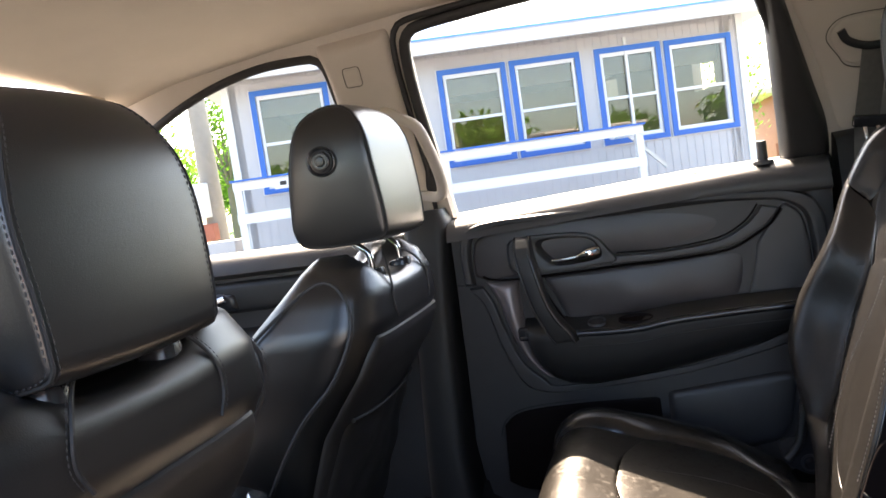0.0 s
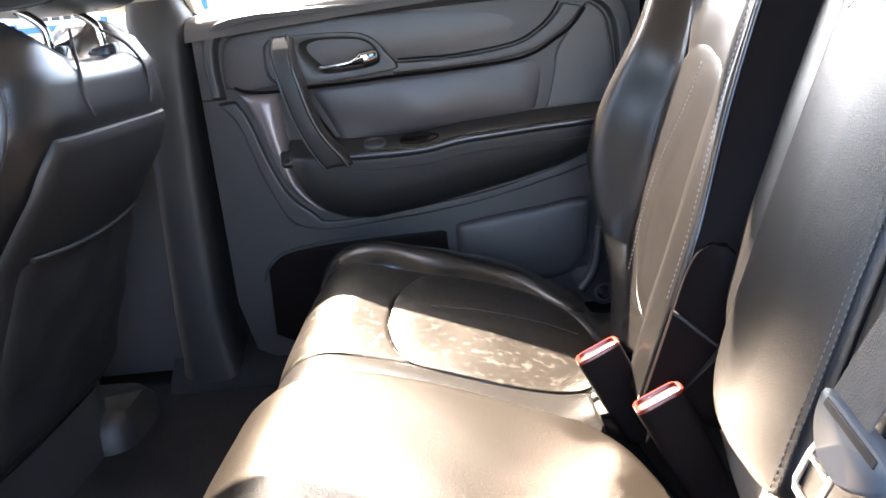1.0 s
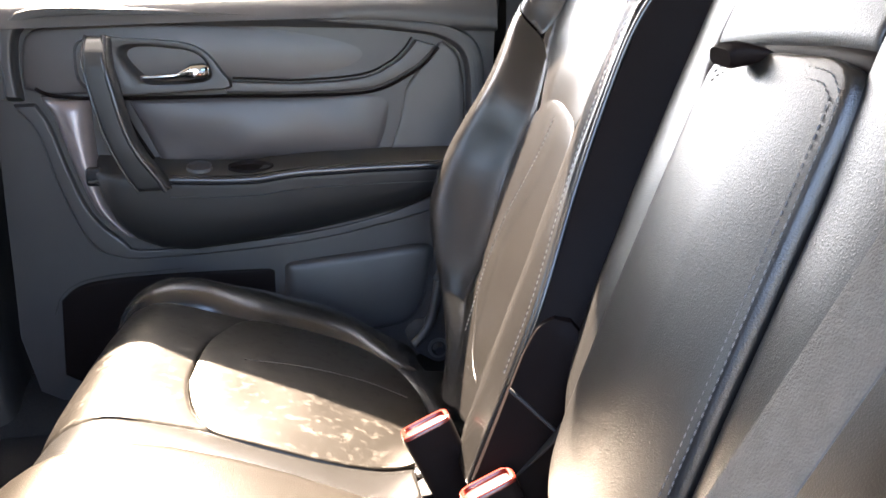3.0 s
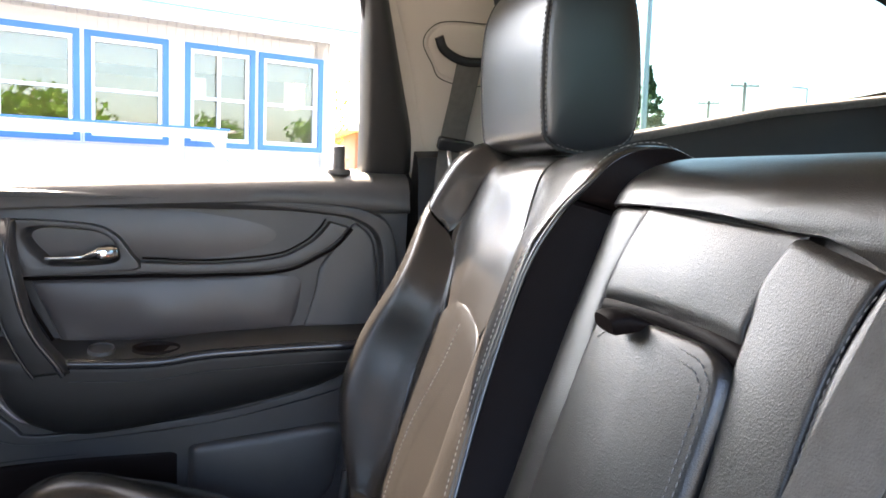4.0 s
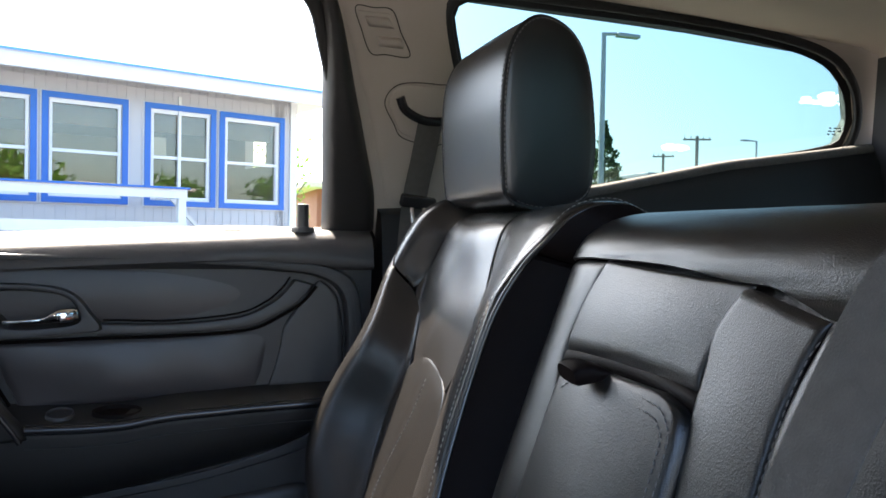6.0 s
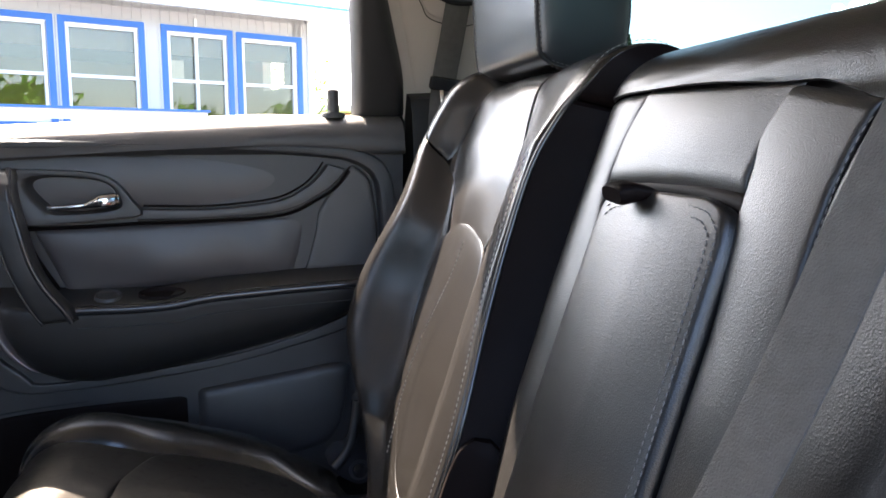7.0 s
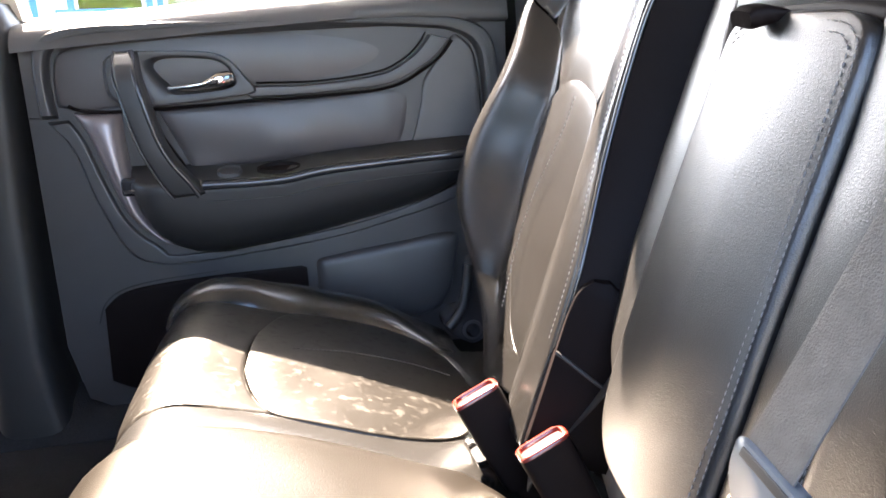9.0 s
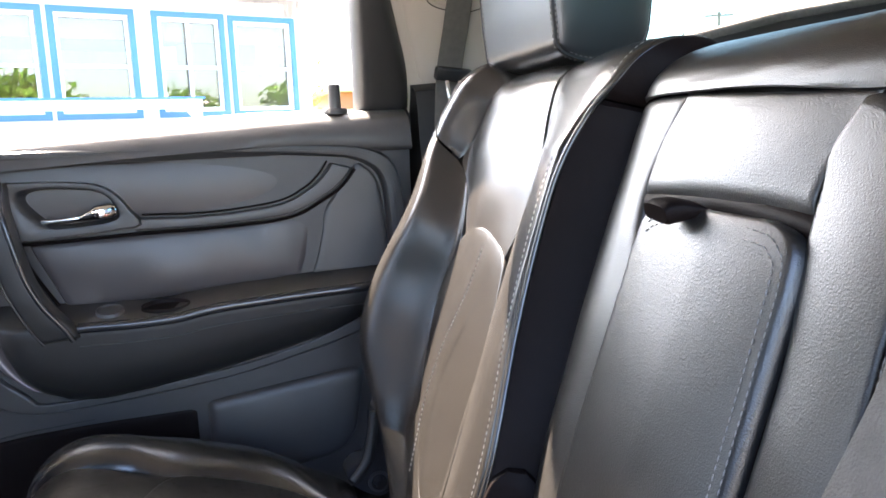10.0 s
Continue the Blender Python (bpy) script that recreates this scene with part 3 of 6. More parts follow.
# Latch bezel: a ring round a dark bowl, with the bright lever in it.
BEZEL = [(-0.148, 1.10), (-0.140, 1.128), (-0.10, 1.135), (-0.03, 1.134), (0.03, 1.128), (0.062, 1.112), (0.085, 1.082), (0.100, 1.058), (0.06, 1.052), (-0.02, 1.046), (-0.10, 1.044), (-0.142, 1.06)]
BOWL = [(-0.072, 1.108), (-0.062, 1.121), (-0.03, 1.124), (0.03, 1.118), (0.055, 1.105), (0.064, 1.085), (0.058, 1.070), (0.02, 1.064), (-0.03, 1.064), (-0.052, 1.080)]
bo, bi = closed(BEZEL, 72), closed(BOWL, 72)
shift = int(np.linalg.norm(bi - bo[0], axis=1).argmin())
bi = np.roll(bi, -shift, 0)
rings = []
for k, hh in ((0, -0.006), (0.01, 0.016), (0.10, 0.0245), (0.5, 0.0255), (0.86, 0.024), (0.95, 0.020), (1.0, 0.012)):
    rings.append([door(*(bo[i] + (bi[i] - bo[i]) * k), hh) for i in range(72)])
for k, hh in ((0.93, 0.0), (0.7, -0.018), (0.3, -0.022)):
    c = bi.mean(0)
    rings.append([door(*(c + (bi[i] - c) * k), hh) for i in range(72)])
bez_v = [v for r in rings for v in r]
bez_v.append(door(*bi.mean(0), -0.022))
bez_f = grid_faces(len(rings), 72, wrap_v=True) + [(len(bez_v) - 1, (len(rings) - 1) * 72 + j, (len(rings) - 1) * 72 + (j + 1) % 72) for j in range(72)]
bezel = mesh_object("latch_bezel", bez_v, bez_f, PLASTIC, rear_door, "dark latch surround")
tube("latch_lever", [door(-0.046, 1.072, 0.014), door(-0.015, 1.073, 0.020), door(0.015, 1.076, 0.024), door(0.040, 1.082, 0.024), door(0.062, 1.084, 0.018)], 0.0075, CHROME, bezel, 0.0065, (0, 1, 0), 40, 16, 3.0, "bright chrome latch lever",
     taper=lambda q: 0.45 + 0.2 * q + 1.0 * min(1.0, max(0.0, (q - 0.52) / 0.25)) ** 1.3 * (1.0 if q < 0.96 else 0.75))
# Pull handle that sweeps down into the armrest.
PULL_L = [(-0.124, 1.137), (-0.124, 1.098), (-0.112, 1.035), (-0.100, 0.985), (-0.084, 0.942), (-0.069, 0.910), (-0.056, 0.889)]
PULL_R = [(-0.086, 1.137), (-0.079, 1.095), (-0.066, 1.035), (-0.055, 0.990), (-0.037, 0.952), (-0.010, 0.915), (0.002, 0.892)]
reach = lambda z: float(np.interp(z, [0.86, 0.89, 0.92, 0.96, 1.05, 1.09, 1.115, 1.13, 1.14], [0.655, 0.652, 0.648, 0.645, 0.646, 0.652, 0.664, 0.680, 0.694]))
grip_face = lambda x, z, h: (x, reach(z) - h, z)
pull = pad("pull_handle", PULL_L, PULL_R, grip_face, VINYL, rear_door, 60, 24, 0.004, 0.008, 0.022, 0.002, "black strap-shaped pull handle")
pad("pull_back", PULL_L, PULL_R, lambda x, z, h: (x, reach(z) + 0.020 + h, z), VINYL, pull, 40, 12, 0.0, 0.01, 0.004)
inner = lambda k: [(a[0] + (b[0] - a[0]) * k, a[1] + (b[1] - a[1]) * k) for a, b in zip(PULL_L, PULL_R)]
tube("pull_ridge", [grip_face(x, z, 0.004) for x, z in inner(0.80)], 0.0042, GLOSS, pull, 0.003, (0, -1, 0), 50, 10, 2.2, "glossy ridge")
tube("pull_edge", [grip_face(x, z, 0.001) for x, z in inner(0.06)], 0.0024, GLOSS, pull, None, (0, -1, 0), 50, 8)

# Armrest with its cushion edge, body and small fittings.
ARM_X = np.linspace(-0.128, 0.488, 46)


def arm_ring(x):
    zt = float(np.interp(x, [-0.13, -0.012, 0.073, 0.135, 0.165, 0.20, 0.33, 0.474, 0.49], [0.916, 0.911, 0.909, 0.910, 0.915, 0.921, 0.928, 0.934, 0.935]))
    zb = float(np.interp(x, [-0.13, -0.118, -0.10, -0.071, -0.03, 0.015, 0.1, 0.222, 0.31, 0.393, 0.44, 0.468, 0.49], [0.905, 0.860, 0.825, 0.796, 0.780, 0.775, 0.784, 0.805, 0.823, 0.844, 0.866, 0.890, 0.915]))
    yw = door(x, 0.9)[1] + 0.012
    end = float(rise(x + 0.132, 0.05) * rise(0.494 - x, 0.04))
    yf = yw - 0.074 * (0.25 + 0.75 * end)
    zb = min(zb, zt - 0.008)
    d = zt - zb
    return [(yw, zt + 0.028), (yw - 0.02, zt + 0.018), (yf + 0.012, zt + 0.004), (yf + 0.003, zt), (yf, zt - 0.006), (yf + 0.001, zt - 0.018), (yf + 0.002, zt - min(0.03, d * 0.3)), (yf + 0.004, zt - d * 0.5),
            (yf + 0.014, zt - d * 0.75), (yf + 0.030, zt - d * 0.9), (yf + 0.048, zb + 0.002), (yw, zb - 0.002)]


armrest = strip("armrest", arm_ring, ARM_X, VINYL, rear_door, "soft armrest with a glossy front edge", 50)
LIP = [(x, arm_ring(x)[4][0] + 0.004, arm_ring(x)[4][1] + 0.003) for x in np.linspace(-0.004, 0.478, 14)]
tube("armrest_lip", LIP, 0.0095, GLOSS, armrest, 0.0085, (0, 0, 1), 60, 12, 2.2, "rolled glossy edge")
tube("armrest_seam", [(x, y - 0.0055, z - 0.028) for x, y, z in LIP], 0.0011, THREAD_DARK, armrest, None, (0, 0, 1), 60, 6)


def dish(name, x, rx, depth, parent, mat, words):
    """A small round fitting let into the armrest top."""
    y0 = (arm_ring(x)[1][0] + arm_ring(x)[3][0]) / 2 + 0.004
    z0 = arm_ring(x)[2][1] + 0.012
    tilt = 0.42
    rings = []
    for k, dz in ((1.08, -0.004), (1.06, 0.0012), (1.0, 0.0018), (0.95, 0.0006), (0.9, -depth * 0.5), (0.7, -depth)):
        rings.append([(x + rx * k * math.cos(a), y0 + 0.014 * k * math.sin(a), z0 + dz + tilt * 0.014 * k * math.sin(a)) for a in np.linspace(0, 2 * np.pi, 28, endpoint=False)])
    return hull(name, rings, mat, parent, words)


dish("cup_recess", 0.125, 0.036, 0.010, armrest, SEAT_VINYL, "dark oval recess")
dish("switch", 0.04, 0.020, 0.0008, armrest, PLASTIC, "small oval window switch")
pad("bow_trim", [(-0.214, 1.040), (-0.192, 1.0), (-0.170, 0.925), (-0.142, 0.852), (-0.10, 0.806), (-0.068, 0.792)], [(-0.132, 1.038), (-0.132, 0.99), (-0.128, 0.925), (-0.116, 0.862), (-0.09, 0.818), (-0.064, 0.796)], door, METALLIC, rear_door, 40, 18, 0.008, 0.03, 0.012, 0.010, "worn graphite crescent trim")
pad("lower_surround", [(-0.258, 1.028), (-0.222, 0.98), (-0.196, 0.885), (-0.158, 0.792), (-0.12, 0.765), (-0.05, 0.758), (0.178, 0.776), (0.35, 0.808), (0.50, 0.852)],
    [(-0.22, 1.03), (-0.198, 0.99), (-0.176, 0.915), (-0.146, 0.84), (-0.10, 0.795), (-0.06, 0.775), (0.178, 0.795), (0.35, 0.83), (0.49, 0.885)], door, PLASTIC, rear_door, 70, 14, 0.000, 0.005, 0.012, 0.0, "raised lower surround")
tube("panel_joint", [door(-0.284, 1.034, -0.010), door(-0.265, 1.033, -0.009), door(-0.24, 1.032, -0.009)], 0.0016, RUBBER, rear_door, None, (0, 1, 0), 10, 6)
block("end_clip", (0.486, 0.664, 0.893), (0.500, 0.690, 0.912), GREY_PLASTIC, rear_door, 0.003, "small pale grey clip")
recess = block("lock_switch", (-0.145, 0.694, 0.893), (-0.095, 0.712, 0.925), GLOSS, rear_door, 0.006, "dark lock switch recess")
tube("switch_lever", [(-0.138, 0.690, 0.902), (-0.112, 0.686, 0.904)], 0.0045, PLASTIC_GREY, recess, 0.003, (0, 0, 1), 6, 8)
pad("map_pocket", [(0.172, 0.745), (0.26, 0.757), (0.35, 0.768), (0.425, 0.775), (0.452, 0.765)], [(0.172, 0.60), (0.26, 0.60), (0.34, 0.605), (0.40, 0.62), (0.43, 0.66)], door, PLASTIC, rear_door, 40, 24, 0.004, 0.018, 0.012, 0.007, "bulging map pocket cover")
pad("speaker_grille", [(0.16, 0.737), (0.0, 0.732), (-0.12, 0.724), (-0.18, 0.712), (-0.215, 0.685)], [(0.16, 0.52), (0.0, 0.52), (-0.12, 0.52), (-0.18, 0.525), (-0.222, 0.545)], door, SEAT_VINYL, rear_door, 40, 24, -0.004, 0.006, 0.012, 0.004, "dark fine-holed speaker grille")
tube("grille_joint", [door(x, z, -0.008) for x, z in ((0.172, 0.748), (0.08, 0.744), (0.0, 0.738), (-0.12, 0.729), (-0.18, 0.717), (-0.212, 0.694), (-0.226, 0.66))], 0.0018, RUBBER, rear_door, None, (0, 1, 0), 40, 6)
# Lock knob, glass and the black rear division of the window.
lock = hull("lock_knob", [oval((0.432, 0.757, z), (r, 0, 0), (0, r, 0), 2.0, 24) for z, r in ((1.224, 0.022), (1.231, 0.022), (1.2335, 0.020), (1.2335, 0.0115), (1.250, 0.0108), (1.272, 0.0108), (1.275, 0.0100), (1.276, 0.007))], PLASTIC_GREY, rear_door, "black lock knob")
division = pad("window_division", [(0.400, 1.665), (0.435, 1.62), (0.452, 1.53), (0.462, 1.40), (0.470, 1.30), (0.474, 1.222)], [(0.455, 1.655), (0.482, 1.59), (0.515, 1.48), (0.545, 1.38), (0.568, 1.30), (0.575, 1.222)], side, VINYL, rear_door, 40, 14, 0.024, 0.02, 0.02, 0.006, "black rear window division")
pane = sheet("pane", [p for p in REAR_WINDOW], [], side, GLASS_CLEAR, rear_door, 0.004, inner_at=-0.03)
pane.visible_shadow = False

# Grab handle on the centre pillar.
grab = thing("grab_handle", "beige grey plastic grab handle on the pillar", "grab handle")
tube("grip", [side(-0.385, 1.475, 0.012), side(-0.345, 1.470, 0.055), side(-0.300, 1.447, 0.072), side(-0.282, 1.395, 0.076), side(-0.272, 1.325, 0.072), side(-0.285, 1.280, 0.060), side(-0.345, 1.266, 0.012)], 0.0125, BEIGE, grab, 0.015, (0, -1, 0), 50, 16, 2.8)

# Coat hook plate on the rear pillar.
hook = thing("coat_hook", "beige plastic coat hook plate on the pillar", "coat hook")


def hook_plate(x, z, h):
    return side(x, z, h + 0.003)


pad("plate", [(0.500, 1.612), (0.512, 1.58), (0.532, 1.546)], [(0.562, 1.612), (0.58, 1.58), (0.602, 1.546)], hook_plate, BEIGE, hook, 20, 14, 0.004, 0.005, 0.006)
pad("upper_pocket", [(0.514, 1.602), (0.524, 1.585)], [(0.560, 1.602), (0.572, 1.585)], lambda x, z, h: hook_plate(x, z, h + 0.004), BEIGE, hook, 14, 12, 0.006, 0.008, 0.002, 0.004)
pad("lower_tab", [(0.540, 1.572), (0.545, 1.555)], [(0.585, 1.572), (0.592, 1.555)], lambda x, z, h: hook_plate(x, z, h + 0.004), BEIGE, hook, 14, 12, 0.008, 0.008, 0.002, 0.004)

seal("plate_groove", [(0.499, 1.614), (0.512, 1.58), (0.532, 1.544), (0.56, 1.543), (0.603, 1.544), (0.583, 1.58), (0.563, 1.614), (0.53, 1.615)], side, 0.0009, RUBBER, hook, 0.008)

# Rear pillar cover and the shoulder belt.
rear_pillar = pad("trim_rear_pillar", [(0.462, 1.640), (0.50, 1.54), (0.545, 1.42), (0.588, 1.268)], [(0.668, 1.648), (0.682, 1.58), (0.733, 1.44), (0.785, 1.27)], side, BEIGE, None, 30, 20, 0.004, 0.02, 0.01, 0.004)
tagged(rear_pillar, "beige plastic rear pillar cover with belt guide", "pillar trim", kind="structure")
belt = thing("shoulder_belt", "dark grey seat belt hanging from the pillar guide", "seat belt")
pad("guide_plate", [(0.572, 1.462), (0.578, 1.482), (0.60, 1.496), (0.66, 1.498), (0.70, 1.490)], [(0.59, 1.43), (0.605, 1.412), (0.64, 1.402), (0.68, 1.402), (0.71, 1.42)], lambda x, z, h: side(x, z, h + 0.008), BEIGE, belt, 24, 14, 0.003, 0.004, 0.004, 0, "beige guide cover")
seal("guide_groove", [(0.566, 1.462), (0.574, 1.486), (0.60, 1.500), (0.66, 1.502), (0.703, 1.494), (0.714, 1.42), (0.68, 1.398), (0.64, 1.398), (0.602, 1.408), (0.586, 1.43)], side, 0.0009, RUBBER, belt, 0.012)
tube("guide_slot", [side(0.592, 1.476, 0.014), side(0.605, 1.455, 0.016), side(0.640, 1.440, 0.016), side(0.68, 1.440, 0.016), side(0.70, 1.444, 0.014)], 0.0085, GLOSS, belt, 0.007, (0, -1, 0), 30, 12, 2.4, "black guide slot")


def webbing(name, path, width, across, parent, mat=WEBBING, words="", n=40):
    """A flat woven strap that follows a path."""
    p = spline(path, n)
    ax = spline(across, n) if np.ndim(across) == 2 else np.repeat([across], n + 1, 0)
    rings = []
    tan = np.gradient(p, axis=0)
    for c, t, a in zip(p, tan, ax):
        t = t / np.linalg.norm(t)
        a = a - t * np.dot(a, t)
        a = a / np.linalg.norm(a)
        rings.append(oval(c, a * width / 2, np.cross(t, a) * 0.0011, 6, 20))
    return hull(name, rings, mat, parent, words)


webbing("strap", [side(0.655, 1.442, 0.014), side(0.645, 1.38, 0.028), side(0.632, 1.30, 0.045), (0.620, 0.70, 1.18), (0.61, 0.68, 1.05)], 0.047, (1, 0, 0.12), belt, WEBBING, "dark woven webbing")
tongue = block("tongue", (-0.034, -0.008, -0.012), (0.034, 0.008, 0.012), GLOSS, belt, 0.005, "black belt tongue", Matrix.Translation(side(0.636, 1.305, 0.055)) @ Euler((0.35, 0.12, 0)).to_matrix().to_4x4())
tube("tongue_metal", [Vector(side(0.636, 1.305, 0.058)) + Vector(v) for v in ((-0.012, 0, -0.01), (-0.012, -0.012, -0.045), (0.012, -0.012, -0.045), (0.012, 0, -0.01))], 0.004, SATIN_METAL, belt, 0.002, (0, -1, 0), 4, 8, 2.0, "", smooth_path=False)


# The opposite rear door, standing open beside the doorway.
open_door = thing("open_door", "opened rear car door beside the doorway", "car door")
swing = lambda u, z, h: (-0.34 + 0.36 * u - 0.93 * h, -0.90 - 0.93 * u - 0.36 * h, z)
sheet("door_panel", [(0.0, 0.45), (0.85, 0.45), (0.92, 1.19), (0.0, 1.19)], [], swing, PLASTIC, open_door, 0.08)
sheet("window_frame", [(0.0, 1.192), (0.92, 1.192), (0.80, 1.62), (0.02, 1.66)], [[(0.05, 1.195), (0.86, 1.195), (0.75, 1.58), (0.06, 1.62)]], swing, RUBBER, open_door, 0.04)


duct = hull("floor_duct", [oval((-0.56, 0.53, z), (a, 0, 0), (0, b, 0), 4, 32) for z, a, b in ((0.452, 0.13, 0.10), (0.50, 0.125, 0.095), (0.52, 0.11, 0.08))], VINYL, None)
tagged(duct, "low black plastic air duct on the floor", "air duct")


# ---- second-row seats ----
def back(y, z, h=0.0):
    """The reclined face of the rear backrest; h is measured forwards."""
    x = 0.417 + 0.351 * (z - 0.722)
    return (x - 0.943 * h, y, z + 0.331 * h)


def over(y, z, h=0.0):
    """The same face, rolled over the top edge to the rear."""
    if z < 1.222:
        return back(y, z, h)
    a, r = (z - 1.222) / 0.045, 0.045
    return back(y, 1.222 + (r + h) * math.sin(a) * 0.95, (r + h) * math.cos(a) - r)


def raised(off):
    return lambda y, z, h: over(y, z, h + off)


def cush(x, y, h=0.0):
    """The sloping top of the rear cushion; h is measured upwards."""
    return (x + 0.278 * h, y, 0.7426 - 0.29 * x + 0.960 * h)


def shell(name, front_line, rear_line, surface, h0, h1, mat, parent, n=90, label="", r=0.02):
    """A solid core between a front outline at h0 and a rear outline at h1, with rounded rims."""
    a, b = closed(front_line, n), closed(rear_line, n)
    b = np.roll(b, -int(np.linalg.norm(b - a[0], axis=1).argmin()), 0)
    ca, cb = a.mean(0), b.mean(0)
    rings = []
    for k in (0.0, 0.3, 0.6, 1.0):
        w = math.sin(k * math.pi / 2)
        dist = 1 - r * 2.2 * (1 - w)
        rings.append([surface(*(ca + (p - ca) * dist), h0 - r * (1 - math.cos(k * math.pi / 2))) for p in a])
    for k in (0.25, 0.5, 0.75):
        rings.append([surface(*(p + (q - p) * k), h0 - r + (h1 + r - h0 + r) * k) for p, q in zip(a, b)])
    for k in (1.0, 0.6, 0.0):
        w = math.sin(k * math.pi / 2)
        rings.append([surface(*(cb + (q - cb) * (1 - r * 2.2 * (1 - w))), h1 + r * (1 - math.cos(k * math.pi / 2))) for q in b])
    return hull(name, rings, mat, parent, label, 60)


seat_a = thing("car_seat", "black leather single rear seat with headrest", "car seat", group="second-row seats")
shell("backrest_core", [(0.07, 0.70), (0.06, 0.85), (0.09, 0.98), (0.10, 1.08), (0.09, 1.17), (0.07, 1.22), (0.08, 1.24), (0.25, 1.25), (0.42, 1.25), (0.52, 1.23), (0.58, 1.16), (0.60, 1.08), (0.62, 1.0), (0.63, 0.93), (0.49, 0.83), (0.39, 0.76), (0.33, 0.71), (0.26, 0.66)],
      [(-0.02, 0.66), (-0.02, 0.85), (-0.02, 0.98), (-0.02, 1.10), (-0.03, 1.19), (-0.035, 1.25), (0.02, 1.272), (0.22, 1.28), (0.42, 1.28), (0.54, 1.26), (0.60, 1.17), (0.62, 1.08), (0.625, 1.0), (0.61, 0.93), (0.52, 0.83), (0.44, 0.74), (0.37, 0.66), (0.27, 0.64)], back, -0.011, -0.125, SEAT_VINYL, seat_a, 120, "black vinyl backrest core")
IN_SEAM = [(0.004, 0.69), (0.004, 0.80), (0.006, 0.865), (0.014, 0.908), (0.034, 0.983), (0.046, 1.064), (0.045, 1.133), (0.038, 1.185), (0.020, 1.215), (0.004, 1.245), (-0.004, 1.275), (-0.008, 1.31)]
MID_IN = [(0.110, 0.69), (0.143, 0.742), (0.144, 0.797), (0.147, 0.859), (0.153, 0.925), (0.168, 0.97), (0.178, 1.014), (0.174, 1.07), (0.164, 1.10), (0.163, 1.136), (0.187, 1.192), (0.194, 1.25), (0.198, 1.31)]
SEAM_OUT = [(0.13, 0.69), (0.163, 0.727), (0.202, 0.732), (0.245, 0.749), (0.284, 0.781), (0.335, 0.836), (0.366, 0.891), (0.381, 0.944), (0.377, 0.993), (0.360, 1.04), (0.384, 1.095), (0.423, 1.139)]
WING_IN = [(0.424, 1.142), (0.408, 1.194), (0.383, 1.257), (0.37, 1.31)]
OUT = [(0.315, 0.66), (0.352, 0.71), (0.395, 0.75), (0.435, 0.785), (0.485, 0.813), (0.540, 0.835), (0.572, 0.866), (0.580, 0.90), (0.580, 0.93), (0.576, 1.0), (0.562, 1.08), (0.563, 1.15), (0.558, 1.20), (0.552, 1.235)]
WING_OUT = [(0.551, 1.239), (0.546, 1.255), (0.538, 1.282), (0.53, 1.31)]
lift = lambda z: 0.040 if z < 1.15 else 0.040 * max(0.15, 1 - (z - 1.15) * 7)
seam_y = lambda z: float(np.interp(z, [p[1] for p in IN_SEAM], [p[0] for p in IN_SEAM]))
SEAM_ALL, OUT_ALL = SEAM_OUT + WING_IN, OUT + WING_OUT
STEP = np.linspace(0.60, 1.34, 371)


def eased(zs, values, spread):
    """A table over the height, rounded off so that its corners leave no creases."""
    k = np.exp(-0.5 * (np.arange(-60, 61) * 0.002 / spread) ** 2)
    return np.convolve(np.pad(np.interp(STEP, zs, values), 60, mode="edge"), k / k.sum(), "valid")


LINE_IN = eased([p[1] for p in SEAM_ALL], [max(p[0], 0.338) for p in SEAM_ALL], 0.030)
LINE_OUT = eased([p[1] for p in OUT_ALL], [p[0] + 0.004 for p in OUT_ALL], 0.014)
LINE_IN = np.minimum(LINE_IN, LINE_OUT - 0.10)
TALL = eased([0.66, 0.72, 0.77, 0.81, 0.85, 0.90, 1.0, 1.085, 1.15, 1.2, 1.25, 1.31], [0.006, 0.010, 0.022, 0.044, 0.066, 0.073, 0.062, 0.049, 0.046, 0.042, 0.030, 0.014], 0.030)
CREST = eased([0.66, 0.95, 1.02, 1.10, 1.20, 1.31], [0.42, 0.42, 0.36, 0.25, 0.24, 0.28], 0.022)


def seat_face(y, z, h):
    """The single seat's face: a shallow middle between a low inner and a high outer bolster."""
    a, b, tall, crest = (float(np.interp(z, STEP, table)) for table in (LINE_IN, LINE_OUT, TALL, CREST))
    s = (y - a) / (b - a)
    if s > crest:
        h += tall - (tall + 0.05) * min(1.0, (s - crest) / (1 - crest)) ** 3.0
    elif s > 0:
        k = s / crest
        h += tall * (0.35 * k + 0.65 * k * k * (3 - 2 * k))
    h += lift(z) * float(np.clip((0.17 - y) / 0.12, 0, 1)) ** 0.8
    return over(y, z, h)


pad("outer_bolster", SEAM_OUT, OUT, seat_face, LEATHER_SMOOTH, seat_a, 120, 56, 0.003, 0.003, -0.001, 0.003, "smooth leather outer bolster", 0.0008)
pad("upper_wing", WING_IN, WING_OUT, seat_face, LEATHER_SMOOTH, seat_a, 30, 24, 0.003, 0.003, -0.001, 0.003, "smooth leather upper wing", 0.001)
pad("upper_panel", [(0.330, 1.03), (0.356, 1.062), (0.384, 1.097), (0.421, 1.142), (0.406, 1.194), (0.381, 1.257), (0.368, 1.31)], [(0.196, 1.03), (0.182, 1.062), (0.167, 1.10), (0.166, 1.136), (0.190, 1.192), (0.197, 1.25), (0.201, 1.31)], seat_face, LEATHER_SMOOTH, seat_a, 56, 36, 0.003, 0.003, -0.001, 0.004, "smooth leather upper panel", 0.002)
